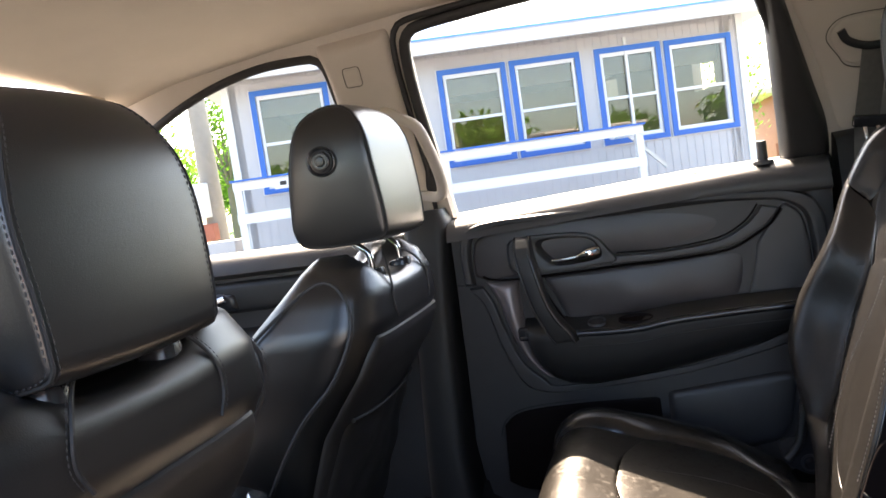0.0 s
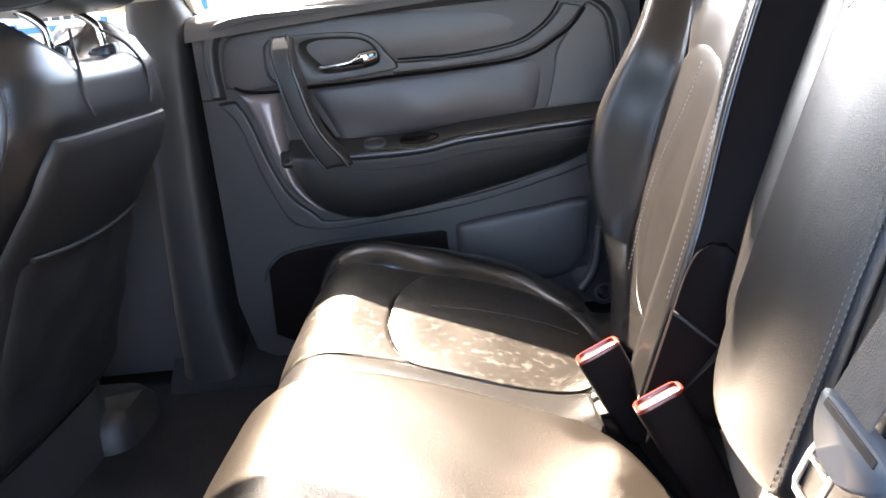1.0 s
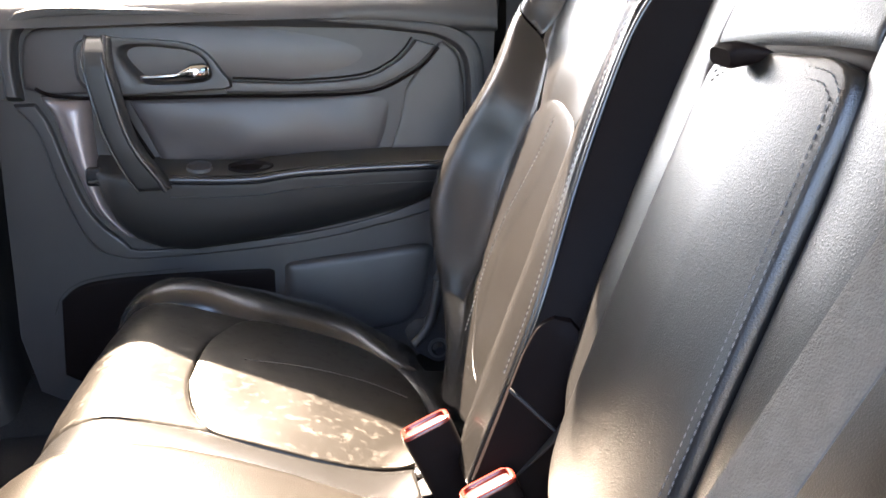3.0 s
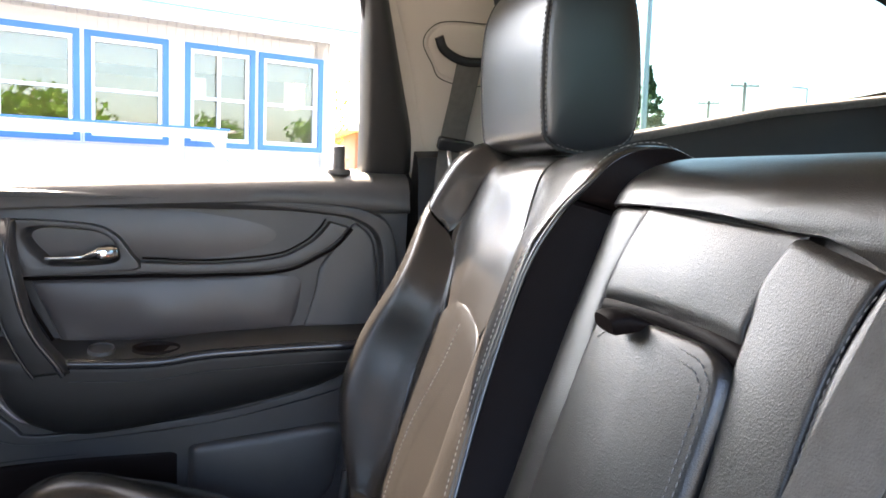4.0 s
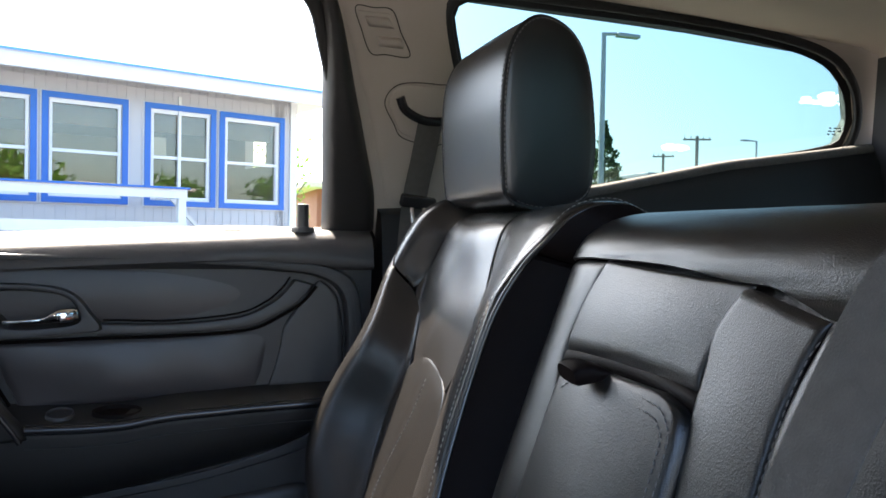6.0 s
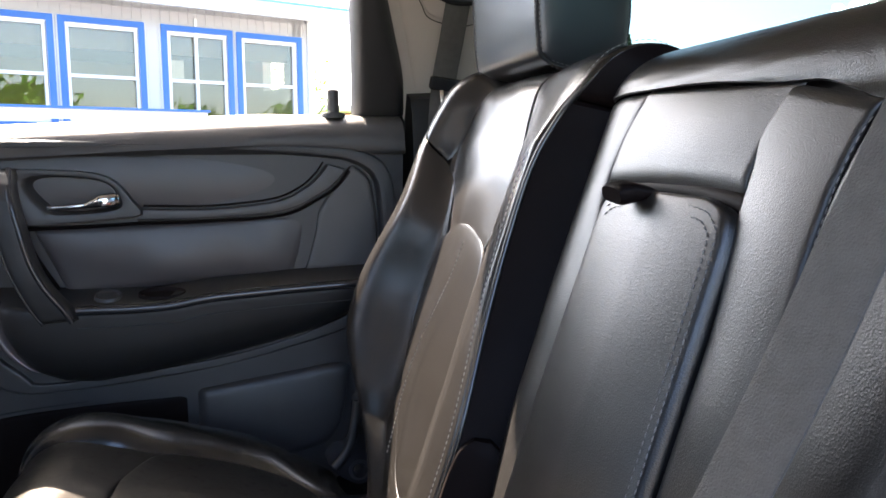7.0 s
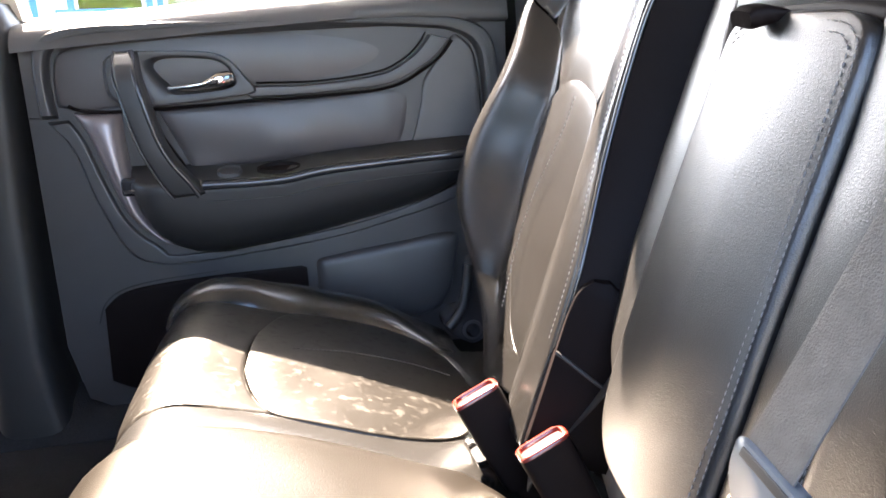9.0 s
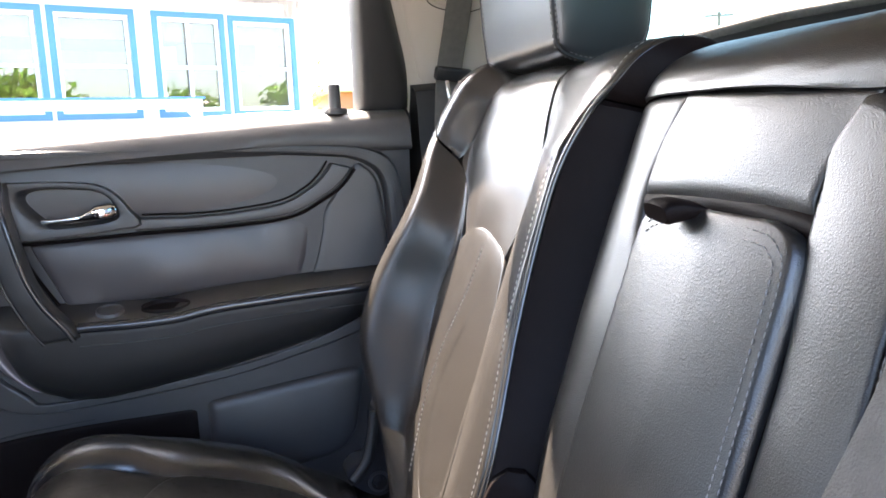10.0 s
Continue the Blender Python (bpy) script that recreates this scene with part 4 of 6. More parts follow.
pad("back_insert", [(0.164, 0.728), (0.201, 0.733), (0.244, 0.750), (0.283, 0.782), (0.334, 0.836), (0.365, 0.891), (0.379, 0.944), (0.375, 0.993), (0.357, 1.037), (0.327, 1.058), (0.295, 1.064)],
    [(0.158, 0.729), (0.146, 0.742), (0.146, 0.797), (0.149, 0.859), (0.155, 0.925), (0.171, 0.97), (0.181, 1.014), (0.190, 1.035), (0.225, 1.055), (0.275, 1.064)], seat_face, LEATHER_SMOOTH, seat_a, 70, 36, 0.004, 0.003, 0.0, 0.005, "arched leather back insert", 0.0008)
pad("inner_bolster", MID_IN, IN_SEAM, seat_face, LEATHER_SMOOTH, seat_a, 80, 30, 0.003, 0.006, 0.001, 0.006, "leather inner bolster", 0.0008)
stitching("stitching", [over(y + 0.007, z, 0.0065 + lift(z)) for y, z in IN_SEAM[1:]], THREAD, seat_a, 0.0062, 0.0042, 0.0006)
stitching("stitching", [seat_face(y, z, 0.0165) for y, z in ((0.262, 0.76), (0.282, 0.85), (0.278, 0.91), (0.258, 0.96), (0.243, 1.0), (0.236, 1.045))], THREAD, seat_a, 0.0062, 0.0042, 0.0008)
tube("piping", [over(y - 0.001, z, -0.001 + lift(z)) for y, z in IN_SEAM[1:]], 0.0036, LEATHER_SMOOTH, seat_a, None, (1, 0, 0), 60, 8)


def side_face(u, z, h):
    """The seat's inner flank, from its piped seam back and down to the gap beside the bench; it follows the roll of the top."""
    p, q = np.array(over(seam_y(z), z, lift(z) * 0.95)), np.array(back(-0.036 - 0.010 * max(0.0, z - 1.2) / 0.1, min(z, 1.19 + (z - 1.19) * 0.45), -0.10))
    return tuple(p + (q - p) * u + np.array((-0.3 * h, -h, 0.2 * h * (z > 1.2))))


pad("side_panel", [(0.0, 0.70), (0.0, 0.95), (0.0, 1.10), (0.0, 1.200)], [(1.0, 0.70), (1.0, 0.95), (1.0, 1.10), (1.0, 1.212)], side_face, SEAT_VINYL, seat_a, 50, 16, 0.004, 0.012, 0.002, 0.008, "black vinyl seat side")
pad("top_corner", [(0.0, 1.201), (0.0, 1.225), (0.0, 1.26), (0.0, 1.31)], [(1.0, 1.213), (1.0, 1.235), (1.0, 1.265), (1.0, 1.31)], side_face, SEAT_VINYL, seat_a, 30, 16, 0.005, 0.008, 0.001, 0.005, "folded vinyl corner")
bulge = lambda u: 0.010 * math.sin(math.pi * min(1.0, max(0.0, (u + 0.02) / 0.72)))
pad("hinge_cover", [(-0.02, 0.700), (-0.02, 0.76), (-0.02, 0.81), (-0.015, 0.838), (0.01, 0.862), (0.09, 0.876)], [(0.70, 0.690), (0.69, 0.74), (0.67, 0.785), (0.62, 0.825), (0.50, 0.856), (0.20, 0.880)], lambda u, z, h: side_face(u, z, h + 0.002 + bulge(u)), SEAT_VINYL, seat_a, 40, 30, 0.006, 0.014, 0.012, 0.003, "dark rounded hinge cover")
tube("cover_joint", [side_face(u, z, 0.0105 + bulge(u)) for u, z in ((-0.01, 0.800), (0.1, 0.796), (0.25, 0.789), (0.4, 0.782), (0.62, 0.772))], 0.0022, RUBBER, seat_a, None, (0, 1, 0), 30, 6)


def headrest(parent, profile, y0, y1, mat, thread, flare=0.10, crown=0.035, narrow=0.20, k=72):
    """A cushion with two flat side panels of the given profile (x, z) and a stitched seam round each."""
    c = closed(profile, k)
    mid, zlo, zhi = c.mean(0), c[:, 1].min(), c[:, 1].max()
    cy, half = (y0 + y1) / 2, (y1 - y0) / 2

    def ring(f, y):
        out = []
        for x, z in c:
            px, pz = mid[0] + (x - mid[0]) * f, mid[1] + (z - mid[1]) * f
            s = (pz - zlo) / (zhi - zlo)
            out.append((px, cy + y * half * (1 - flare * max(0.0, 1 - s) ** 1.5 - narrow * max(0.0, (s - 0.45) / 0.55) ** 2.2), pz))
        return np.array(out)

    cap = [(0.06, 1.045), (0.35, 1.042), (0.65, 1.034), (0.85, 1.020), (0.94, 1.006), (0.975, 0.992), (0.984, 0.975)]
    rings = [ring(f, -y) for f, y in cap]
    for y in (-0.955, -0.92, -0.84, -0.7, -0.5, -0.25, 0.0, 0.25, 0.5, 0.7, 0.84, 0.92, 0.955):
        rings.append(ring(1.0 + crown * (1 - abs(y) ** 2.4), y))
    rings += [ring(f, y) for f, y in cap[::-1]]
    head = hull("headrest", rings, mat, parent, "rounded black leather headrest", 80)
    for sy in (-1, 1):
        loop = ring(0.992, sy * 0.972)
        tube("seam", [*loop, loop[0]], 0.0022, RUBBER, head, None, (0, 1, 0), 90, 6, smooth_path=False)
        for f, y in ((0.968, 1.004), (1.007, 0.925)):
            loop = ring(f, sy * y)
            stitching("stitching", [*loop, loop[0]], thread, head, 0.0064, 0.0042, 0.0010, smooth_path=False)
    return head


headrest(seat_a, [(0.609, 1.270), (0.600, 1.30), (0.597, 1.34), (0.596, 1.397), (0.602, 1.451), (0.620, 1.486), (0.648, 1.500), (0.686, 1.485), (0.710, 1.445), (0.722, 1.372), (0.724, 1.316), (0.712, 1.274), (0.66, 1.258)], 0.200, 0.446, LEATHER, THREAD_GREY, 0.07, 0.018, 0.03)
for dy in (-0.06, 0.06):
    tube("headrest_post", [(0.64, 0.325 + dy, 1.20), (0.66, 0.325 + dy, 1.32)], 0.006, CHROME, seat_a, None, (0, 1, 0), 4, 12)

# Its cushion.
shell("cushion_core", [(-0.02, 0.07), (0.10, 0.055), (0.25, 0.055), (0.36, 0.07), (0.40, 0.15), (0.41, 0.35), (0.39, 0.52), (0.30, 0.565), (0.15, 0.585), (0.05, 0.57), (-0.01, 0.48), (-0.015, 0.30), (-0.015, 0.15)],
      [(0.0, 0.07), (0.10, 0.06), (0.25, 0.06), (0.36, 0.07), (0.40, 0.15), (0.41, 0.35), (0.39, 0.52), (0.30, 0.56), (0.15, 0.575), (0.06, 0.56), (0.01, 0.46), (0.0, 0.30), (0.0, 0.15)], cush, 0.004, -0.14, LEATHER_SMOOTH, seat_a, 100, "leather cushion sides", 0.03)


def roll_front(radius):
    """The cushion's top, rolling down over its front edge."""
    def surface(x, y, h):
        if x >= 0.02:
            return cush(x, y, h)
        a = (0.02 - x) / radius
        return cush(0.02 - (radius + h) * math.sin(a), y, (radius + h) * math.cos(a) - radius)
    return surface


sag = roll_front(0.045)
pad("cushion_front", [(-0.105, 0.085), (-0.105, 0.18), (-0.105, 0.30), (-0.105, 0.40), (-0.09, 0.47)], [(0.1065, 0.1125), (0.0815, 0.16), (0.070, 0.24), (0.0795, 0.35), (0.124, 0.468)], sag, LEATHER_WORN, seat_a, 50, 34, 0.0195, 0.004, -0.0165, 0.005, "creased leather cushion front", 0.002)
pad("cushion_edge", [(-0.10, 0.015), (0.0, 0.028), (0.05, 0.040), (0.15, 0.036), (0.26, 0.010), (0.33, -0.008)], [(-0.105, 0.0845), (0.0, 0.101), (0.05, 0.109), (0.104, 0.1115), (0.156, 0.0985), (0.222, 0.0905), (0.285, 0.0945), (0.325, 0.113)], sag, LEATHER_SMOOTH, seat_a, 60, 18, 0.0185, 0.006, -0.0165, 0.003, "smooth leather cushion edge", 0.002)
pad("cushion_insert", [(0.070, 0.22), (0.082, 0.16), (0.107, 0.112), (0.156, 0.099), (0.222, 0.091), (0.285, 0.095), (0.322, 0.116), (0.342, 0.155), (0.357, 0.23)],
    [(0.073, 0.30), (0.085, 0.38), (0.125, 0.468), (0.193, 0.478), (0.271, 0.464), (0.315, 0.43), (0.345, 0.375), (0.360, 0.32), (0.361, 0.27)], sag, LEATHER_WORN, seat_a, 60, 40, 0.0205, 0.004, -0.0165, 0.005, "scuffed leather cushion insert", 0.002)
pad("cushion_bolster", [(-0.095, 0.50), (-0.02, 0.565), (0.079, 0.602), (0.15, 0.612), (0.24, 0.600), (0.31, 0.565), (0.385, 0.52)], [(-0.09, 0.473), (-0.017, 0.476), (0.063, 0.494), (0.125, 0.472), (0.193, 0.481), (0.271, 0.467), (0.333, 0.412), (0.385, 0.39)], sag, LEATHER_SMOOTH, seat_a, 50, 28, 0.016, 0.024, -0.004, 0.026, "raised leather side bolster", 0.003)
pad("cushion_rear", [(0.335, 0.412), (0.364, 0.33), (0.364, 0.25), (0.346, 0.153), (0.326, 0.113)], [(0.43, 0.45), (0.44, 0.36), (0.44, 0.25), (0.43, 0.14), (0.40, 0.06)], cush, LEATHER_SMOOTH, seat_a, 40, 16, 0.017, 0.012, -0.010, 0.003, "smooth leather cushion rear", 0.002)
stitching("stitching", [sag(x, y, 0.0265) for x, y in ((0.120, 0.30), (0.20, 0.318), (0.28, 0.312), (0.34, 0.285))], THREAD_DARK, seat_a, 0.0062, 0.0042, 0.0008)
# Recliner hinge at the foot of the backrest.
hinge = hull("hinge", [[(x, y, z) for x, z in closed([(0.372, 0.672), (0.386, 0.690), (0.404, 0.694), (0.414, 0.722), (0.418, 0.762), (0.430, 0.775), (0.444, 0.764), (0.446, 0.720), (0.450, 0.680), (0.446, 0.648), (0.424, 0.632), (0.400, 0.642), (0.382, 0.656)], 60)] for y in (0.492, 0.495, 0.530, 0.534)], GLOSS, seat_a, "black recliner hinge")
tube("hinge_bolt", [(0.421, 0.478, 0.656), (0.421, 0.490, 0.656), (0.421, 0.496, 0.656)], 0.011, GLOSS, hinge, None, (0, 0, 1), 6, 20, 2, "domed hinge bolt", taper=lambda q: 0.6 + 0.5 * min(1.0, 2.2 * q))
tube("hinge_washer", [(0.421, 0.489, 0.656), (0.421, 0.494, 0.656)], 0.017, PLASTIC, hinge, None, (0, 0, 1), 3, 24)
tube("hinge_lever", [(0.380, 0.482, 0.668), (0.392, 0.483, 0.680), (0.405, 0.484, 0.700), (0.414, 0.486, 0.735), (0.420, 0.490, 0.770)], 0.008, VINYL, hinge, 0.006, (0, 1, 0), 24, 10)

# The wider seat with its fold-down armrest.
seat_b = thing("bench_seat", "wide black leather rear bench seat with folded armrest", "car seat", group="second-row seats")
shell("backrest_core", [(-0.16, 0.772), (-0.085, 0.84), (-0.045, 0.92), (-0.03, 1.04), (-0.04, 1.14), (-0.05, 1.20), (-0.06, 1.225), (-0.10, 1.235), (-0.35, 1.235), (-0.66, 1.225), (-0.73, 1.18), (-0.75, 1.05), (-0.755, 0.90), (-0.70, 0.80), (-0.35, 0.765)],
      [(-0.16, 0.762), (-0.08, 0.84), (-0.04, 0.92), (-0.028, 1.04), (-0.035, 1.14), (-0.045, 1.20), (-0.055, 1.25), (-0.10, 1.265), (-0.35, 1.268), (-0.66, 1.255), (-0.73, 1.19), (-0.75, 1.05), (-0.755, 0.90), (-0.70, 0.79), (-0.35, 0.755)], back, 0.002, -0.13, LEATHER_BENCH, seat_b, 110, "black leather backrest sides", 0.03)


def bench(y, z, h):
    """The bench's face, rolling back over its inner edge."""
    k = min(1.0, max(0.0, (y + 0.060) / 0.088))
    return back(y, z, h - 0.050 * (1 - math.sqrt(1 - k * k)))


pad("edge_bolster", [(-0.076, 0.800), (-0.045, 0.83), (-0.018, 0.87), (0.008, 0.94), (0.020, 1.04), (0.014, 1.13), (-0.002, 1.203)], [(-0.090, 0.797), (-0.090, 0.83), (-0.089, 0.87), (-0.086, 0.95), (-0.088, 1.04), (-0.066, 1.125), (-0.084, 1.203)], bench, LEATHER_BENCH, seat_b, 60, 26, 0.010, 0.008, -0.007, 0.004, "narrow leather edge bolster", 0.0012)
ROLL = lambda y, v, h: (lambda a: bench(y, 1.204 + 0.068 * math.sin(a), h - 0.105 * (1 - math.cos(a))))(v)
pad("top_roll", [(0.000, 0.0), (-0.08, 0.0), (-0.17, -0.02), (-0.25, -0.12), (-0.285, -0.14), (-0.312, -0.25), (-0.338, -0.36), (-0.40, -0.40), (-0.72, -0.40)], [(-0.010, 2.4), (-0.09, 2.4), (-0.17, 2.4), (-0.25, 2.4), (-0.285, 2.4), (-0.312, 2.4), (-0.36, 2.4), (-0.40, 2.4), (-0.72, 2.4)], ROLL, LEATHER_BENCH, seat_b, 70, 36, 0.0125, 0.005, -0.0090, 0.004, "grained leather top roll", 0.001)


def tucked(y, z, h):
    """The upper panel's face, which turns in deeply over the recess of the armrest."""
    k = min(1.0, max(0.0, (1.138 - z - 0.2 * abs(y + 0.15) ** 2) / 0.022))
    return back(y, z, h - 0.020 * (1 - math.sqrt(1 - k * k * 0.98)))


pad("upper_panel", [(-0.084, 1.203), (-0.067, 1.164), (-0.062, 1.119)], [(-0.270, 1.195), (-0.254, 1.163), (-0.246, 1.138), (-0.246, 1.118)], tucked, LEATHER_BENCH, seat_b, 40, 44, 0.011, 0.004, -0.0085, 0.003, "grained leather upper panel", 0.0012)
pad("fold_down_armrest", [(-0.165, 0.750), (-0.125, 0.760), (-0.100, 0.783), (-0.091, 0.82), (-0.089, 0.87), (-0.087, 0.95), (-0.089, 1.04), (-0.090, 1.091), (-0.097, 1.110), (-0.124, 1.1185)], [(-0.200, 0.748), (-0.245, 0.749), (-0.266, 0.760), (-0.265, 0.80), (-0.262, 0.90), (-0.261, 0.98), (-0.260, 1.04), (-0.259, 1.089), (-0.251, 1.109), (-0.225, 1.1178)], lambda y, z, h: over(y, z, h + 0.003 + 0.007 * min(1.0, max(0.0, (y + 0.30) / 0.12))), LEATHER_BENCH, seat_b, 60, 44, 0.015, 0.007, -0.004, 0.008, "grained leather armrest folded up", 0.0006)
pad("side_panel", [(-0.269, 0.748), (-0.267, 0.80), (-0.264, 0.92), (-0.262, 1.04), (-0.252, 1.105), (-0.250, 1.14), (-0.248, 1.163), (-0.263, 1.194)], [(-0.332, 0.748), (-0.330, 0.80), (-0.328, 0.92), (-0.323, 1.04), (-0.323, 1.119), (-0.325, 1.135), (-0.330, 1.16), (-0.337, 1.179)], back, LEATHER_BENCH, seat_b, 60, 24, 0.0130, 0.004, -0.0095, 0.003, "grained leather side panel", 0.001)
pad("far_panel", [(-0.333, 0.748), (-0.331, 0.80), (-0.329, 0.92), (-0.324, 1.04), (-0.324, 1.12), (-0.338, 1.180)], [(-0.70, 0.748), (-0.73, 0.80), (-0.74, 0.92), (-0.735, 1.04), (-0.72, 1.12), (-0.70, 1.177)], back, LEATHER_BENCH, seat_b, 50, 40, 0.0135, 0.008, -0.0095, 0.003, "grained leather outer panel", 0.001)
for off in (0.006, 0.013):
    stitching("stitching", [over(y, z, 0.0196 + 0.007 * min(1.0, max(0.0, (y + 0.30) / 0.12)) + 0.06 * off) for y, z in [(-0.267 + off, 0.70), (-0.265 + off, 0.82), (-0.262 + off, 0.94), (-0.260 + off, 1.03), (-0.258 + off, 1.084), (-0.248 + off * 0.7, 1.105 - off * 0.7), (-0.220, 1.115 - off), (-0.130, 1.116 - off), (-0.104 - off * 0.2, 1.107 - off)]], THREAD_GREY, seat_b, 0.0060, 0.0040, 0.0007)
stitching("stitching", [back(y, z, 0.0172) for y, z in ((-0.343, 1.172), (-0.335, 1.155), (-0.330, 1.12), (-0.330, 1.04), (-0.335, 0.92), (-0.337, 0.80))], THREAD_GREY, seat_b, 0.0060, 0.0040, 0.0007)
pad("lower_flap", [(-0.01, 0.690), (-0.078, 0.668), (-0.143, 0.655), (-0.25, 0.650), (-0.6, 0.650)], [(-0.012, 0.712), (-0.05, 0.735), (-0.12, 0.735), (-0.25, 0.728), (-0.6, 0.728)], lambda y, z, h: back(y, z, h - 0.055), BEIGE_CLOTH, seat_b, 40, 16, 0.010, 0.014, -0.008, 0.010, "pale padded flap below the backrest", 0.003)
# Black tube for the shade in the recess over the folded armrest, and its pull strap.
tube("recess_shade", [back(-0.066, 1.118, 0.002), back(-0.13, 1.123, 0.002), back(-0.19, 1.122, 0.002), back(-0.25, 1.115, 0.002), back(-0.268, 1.108, -0.002)], 0.011, SEAT_VINYL, seat_b, 0.008, (1, 0, 0), 24, 10)
hull("pull_strap", [oval(back(y, z, h), (0.0, 0.0145, 0.0015), (-0.0015, -0.001, t), 3.2, 24) for y, z, h, t in ((-0.160, 1.115, 0.000, 0.0015), (-0.158, 1.117, 0.014, 0.002), (-0.154, 1.117, 0.026, 0.0045), (-0.149, 1.113, 0.036, 0.008), (-0.145, 1.109, 0.043, 0.0085), (-0.143, 1.107, 0.046, 0.006))], SEAT_VINYL, seat_b, "folded black pull tab")
tube("headrest_sleeve", [ROLL(-0.372, 0.9, 0.008), ROLL(-0.372, 0.9, 0.022)], 0.015, GREY_PLASTIC, seat_b, None, (0, 1, 0), 3, 20)
shell("cushion_core", [(-0.01, 0.01), (0.10, 0.018), (0.25, 0.010), (0.33, -0.015), (0.37, -0.07), (0.40, -0.15), (0.41, -0.35), (0.40, -0.68), (0.30, -0.73), (0.10, -0.74), (0.0, -0.71), (-0.025, -0.40), (-0.025, -0.15)],
      [(0.0, 0.01), (0.10, 0.02), (0.25, 0.015), (0.33, -0.01), (0.37, -0.06), (0.40, -0.15), (0.41, -0.35), (0.40, -0.67), (0.30, -0.72), (0.10, -0.73), (0.02, -0.70), (0.0, -0.40), (0.0, -0.15)], cush, 0.012, -0.14, LEATHER_BENCH, seat_b, 100, "leather cushion sides", 0.03)
BOW = ([-0.12, -0.03, 0.0, 0.03, 0.075, 0.13, 0.19, 0.26, 0.31, 0.35], [0.0, 0.005, 0.026, 0.050, 0.057, 0.052, 0.040, 0.018, 0.010, 0.0])
bench_roll = roll_front(0.055)
bowed = lambda x, y, h: bench_roll(x, y + float(np.interp(x, *BOW)) * min(1.0, max(0.0, 1 + y / 0.25)) ** 2, h)
pad("cushion_top", [(-0.13, 0.000), (-0.135, -0.06), (-0.135, -0.20), (-0.135, -0.40), (-0.12, -0.72)], [(0.30, 0.012), (0.345, -0.025), (0.370, -0.095), (0.395, -0.20), (0.402, -0.40), (0.38, -0.70)], bowed, LEATHER_CUSHION, seat_b, 80, 56, 0.026, 0.013, 0.0, 0.012, "smooth worn leather cushion top", 0.0012)
sleeve = thing("buckle_sleeve", "small crumpled pale leather sleeve beside a buckle", "sleeve")
hull("fold", [oval(cush(0.338 + 0.012 * math.sin(3 * q), 0.100 - 0.010 * q, -0.020 + 0.034 * q), (0.019 - 0.004 * q + 0.003 * math.sin(9 * q), 0.004, 0), (0.003, 0.014 + 0.002 * math.sin(7 * q), 0.002), 2.4, 20) for q in np.linspace(0, 1, 7)], LEATHER_SMOOTH, sleeve)



# Buckles and belts between the seats.


def buckle(at, words):
    top = thing("belt_buckle", words, "belt buckle", group="belt buckles")
    up = Vector((-0.42, 0.12, 0.90)).normalized()
    broad = Vector((0.93, 0.05, 0.46))
    broad = (broad - up * broad.dot(up)).normalized()
    m = Matrix.Translation(at) @ Matrix((broad.cross(up), broad, up)).transposed().to_4x4() @ Matrix.Scale(1.28, 4)
    hull("case", [[m @ Vector(p) for p in oval((0, 0, z), (0.0125 * f, 0, 0), (0, 0.0215 * f, 0), 5, 32)] for z, f in ((-0.094, 0.78), (-0.090, 0.86), (-0.05, 0.95), (-0.008, 1.0), (-0.0032, 0.99))], SEAT_VINYL, top, "black plastic case")
    rings = [[m @ Vector(p) for p in oval((0, 0, z), (a, 0, 0), (0, b, 0), 5, 32)] for z, a, b in ((-0.0035, 0.0124, 0.0214), (-0.0012, 0.0124, 0.0214), (0.0, 0.0112, 0.0202), (0.0, 0.0092, 0.0180), (-0.002, 0.0082, 0.0170), (-0.0095, 0.0080, 0.0168))]
    # The rim's lighter red stands for sunlight on the same plastic as the button.
    hull("rim", rings, RED_SUNLIT, top, "glossy red rim, coloured lighter for the sun on it")
    block("release_button", (-0.0086, -0.0174, -0.0093), (0.0086, 0.0174, -0.0030), RED, top, 0.001, "red release button", m)
    block("slot", (0.0030, -0.0140, -0.0094), (0.0062, 0.0140, -0.0026), RUBBER, top, 0.0008, "dark tongue slot", m)
    p = [m @ Vector(v) for v in ((0, 0.003, -0.088), (0.0, 0.004, -0.115), (0.0, 0.008, -0.145), (0.0, 0.012, -0.18))]
    webbing("stalk", p, 0.034, tuple(m.to_3x3() @ Vector((0, 1, 0))), top, SEAT_VINYL, "", 12)
    return top


buckle((0.334, 0.070, 0.744), "black seat belt buckle with red button beside seat")
buckle((0.376, -0.040, 0.736), "black seat belt buckle with red button on bench")
lap = thing("lap_belt", "black lap belt webbing between the seats", "seat belt")
webbing("strap", [(0.475, -0.045, 0.83), (0.44, -0.02, 0.77), (0.40, 0.005, 0.71), (0.38, 0.02, 0.66)], 0.045, (0.35, 0.9, 0.2), lap, VINYL)
centre_belt = thing("centre_belt", "grey seat belt lying down the bench backrest", "seat belt")
BELT = [(-0.420, 1.252, 0.012), (-0.403, 1.20, 0.040), (-0.387, 1.12, 0.044), (-0.377, 1.04, 0.046), (-0.364, 0.97, 0.047), (-0.357, 0.92, 0.050), (-0.353, 0.86, 0.058)]
webbing("strap", [back(*p) for p in BELT], 0.046, (-0.05, -1, -0.12), centre_belt, WEBBING, "grey woven webbing")
webbing("lap_strap", [back(-0.366, 0.856, 0.052), back(-0.372, 0.84, 0.042), back(-0.385, 0.80, 0.034), back(-0.41, 0.74, 0.030)], 0.046, (-0.05, -1, -0.12), centre_belt, VINYL, "black lap webbing")
ax = Vector((-0.002, -0.080, -0.010)).normalized()
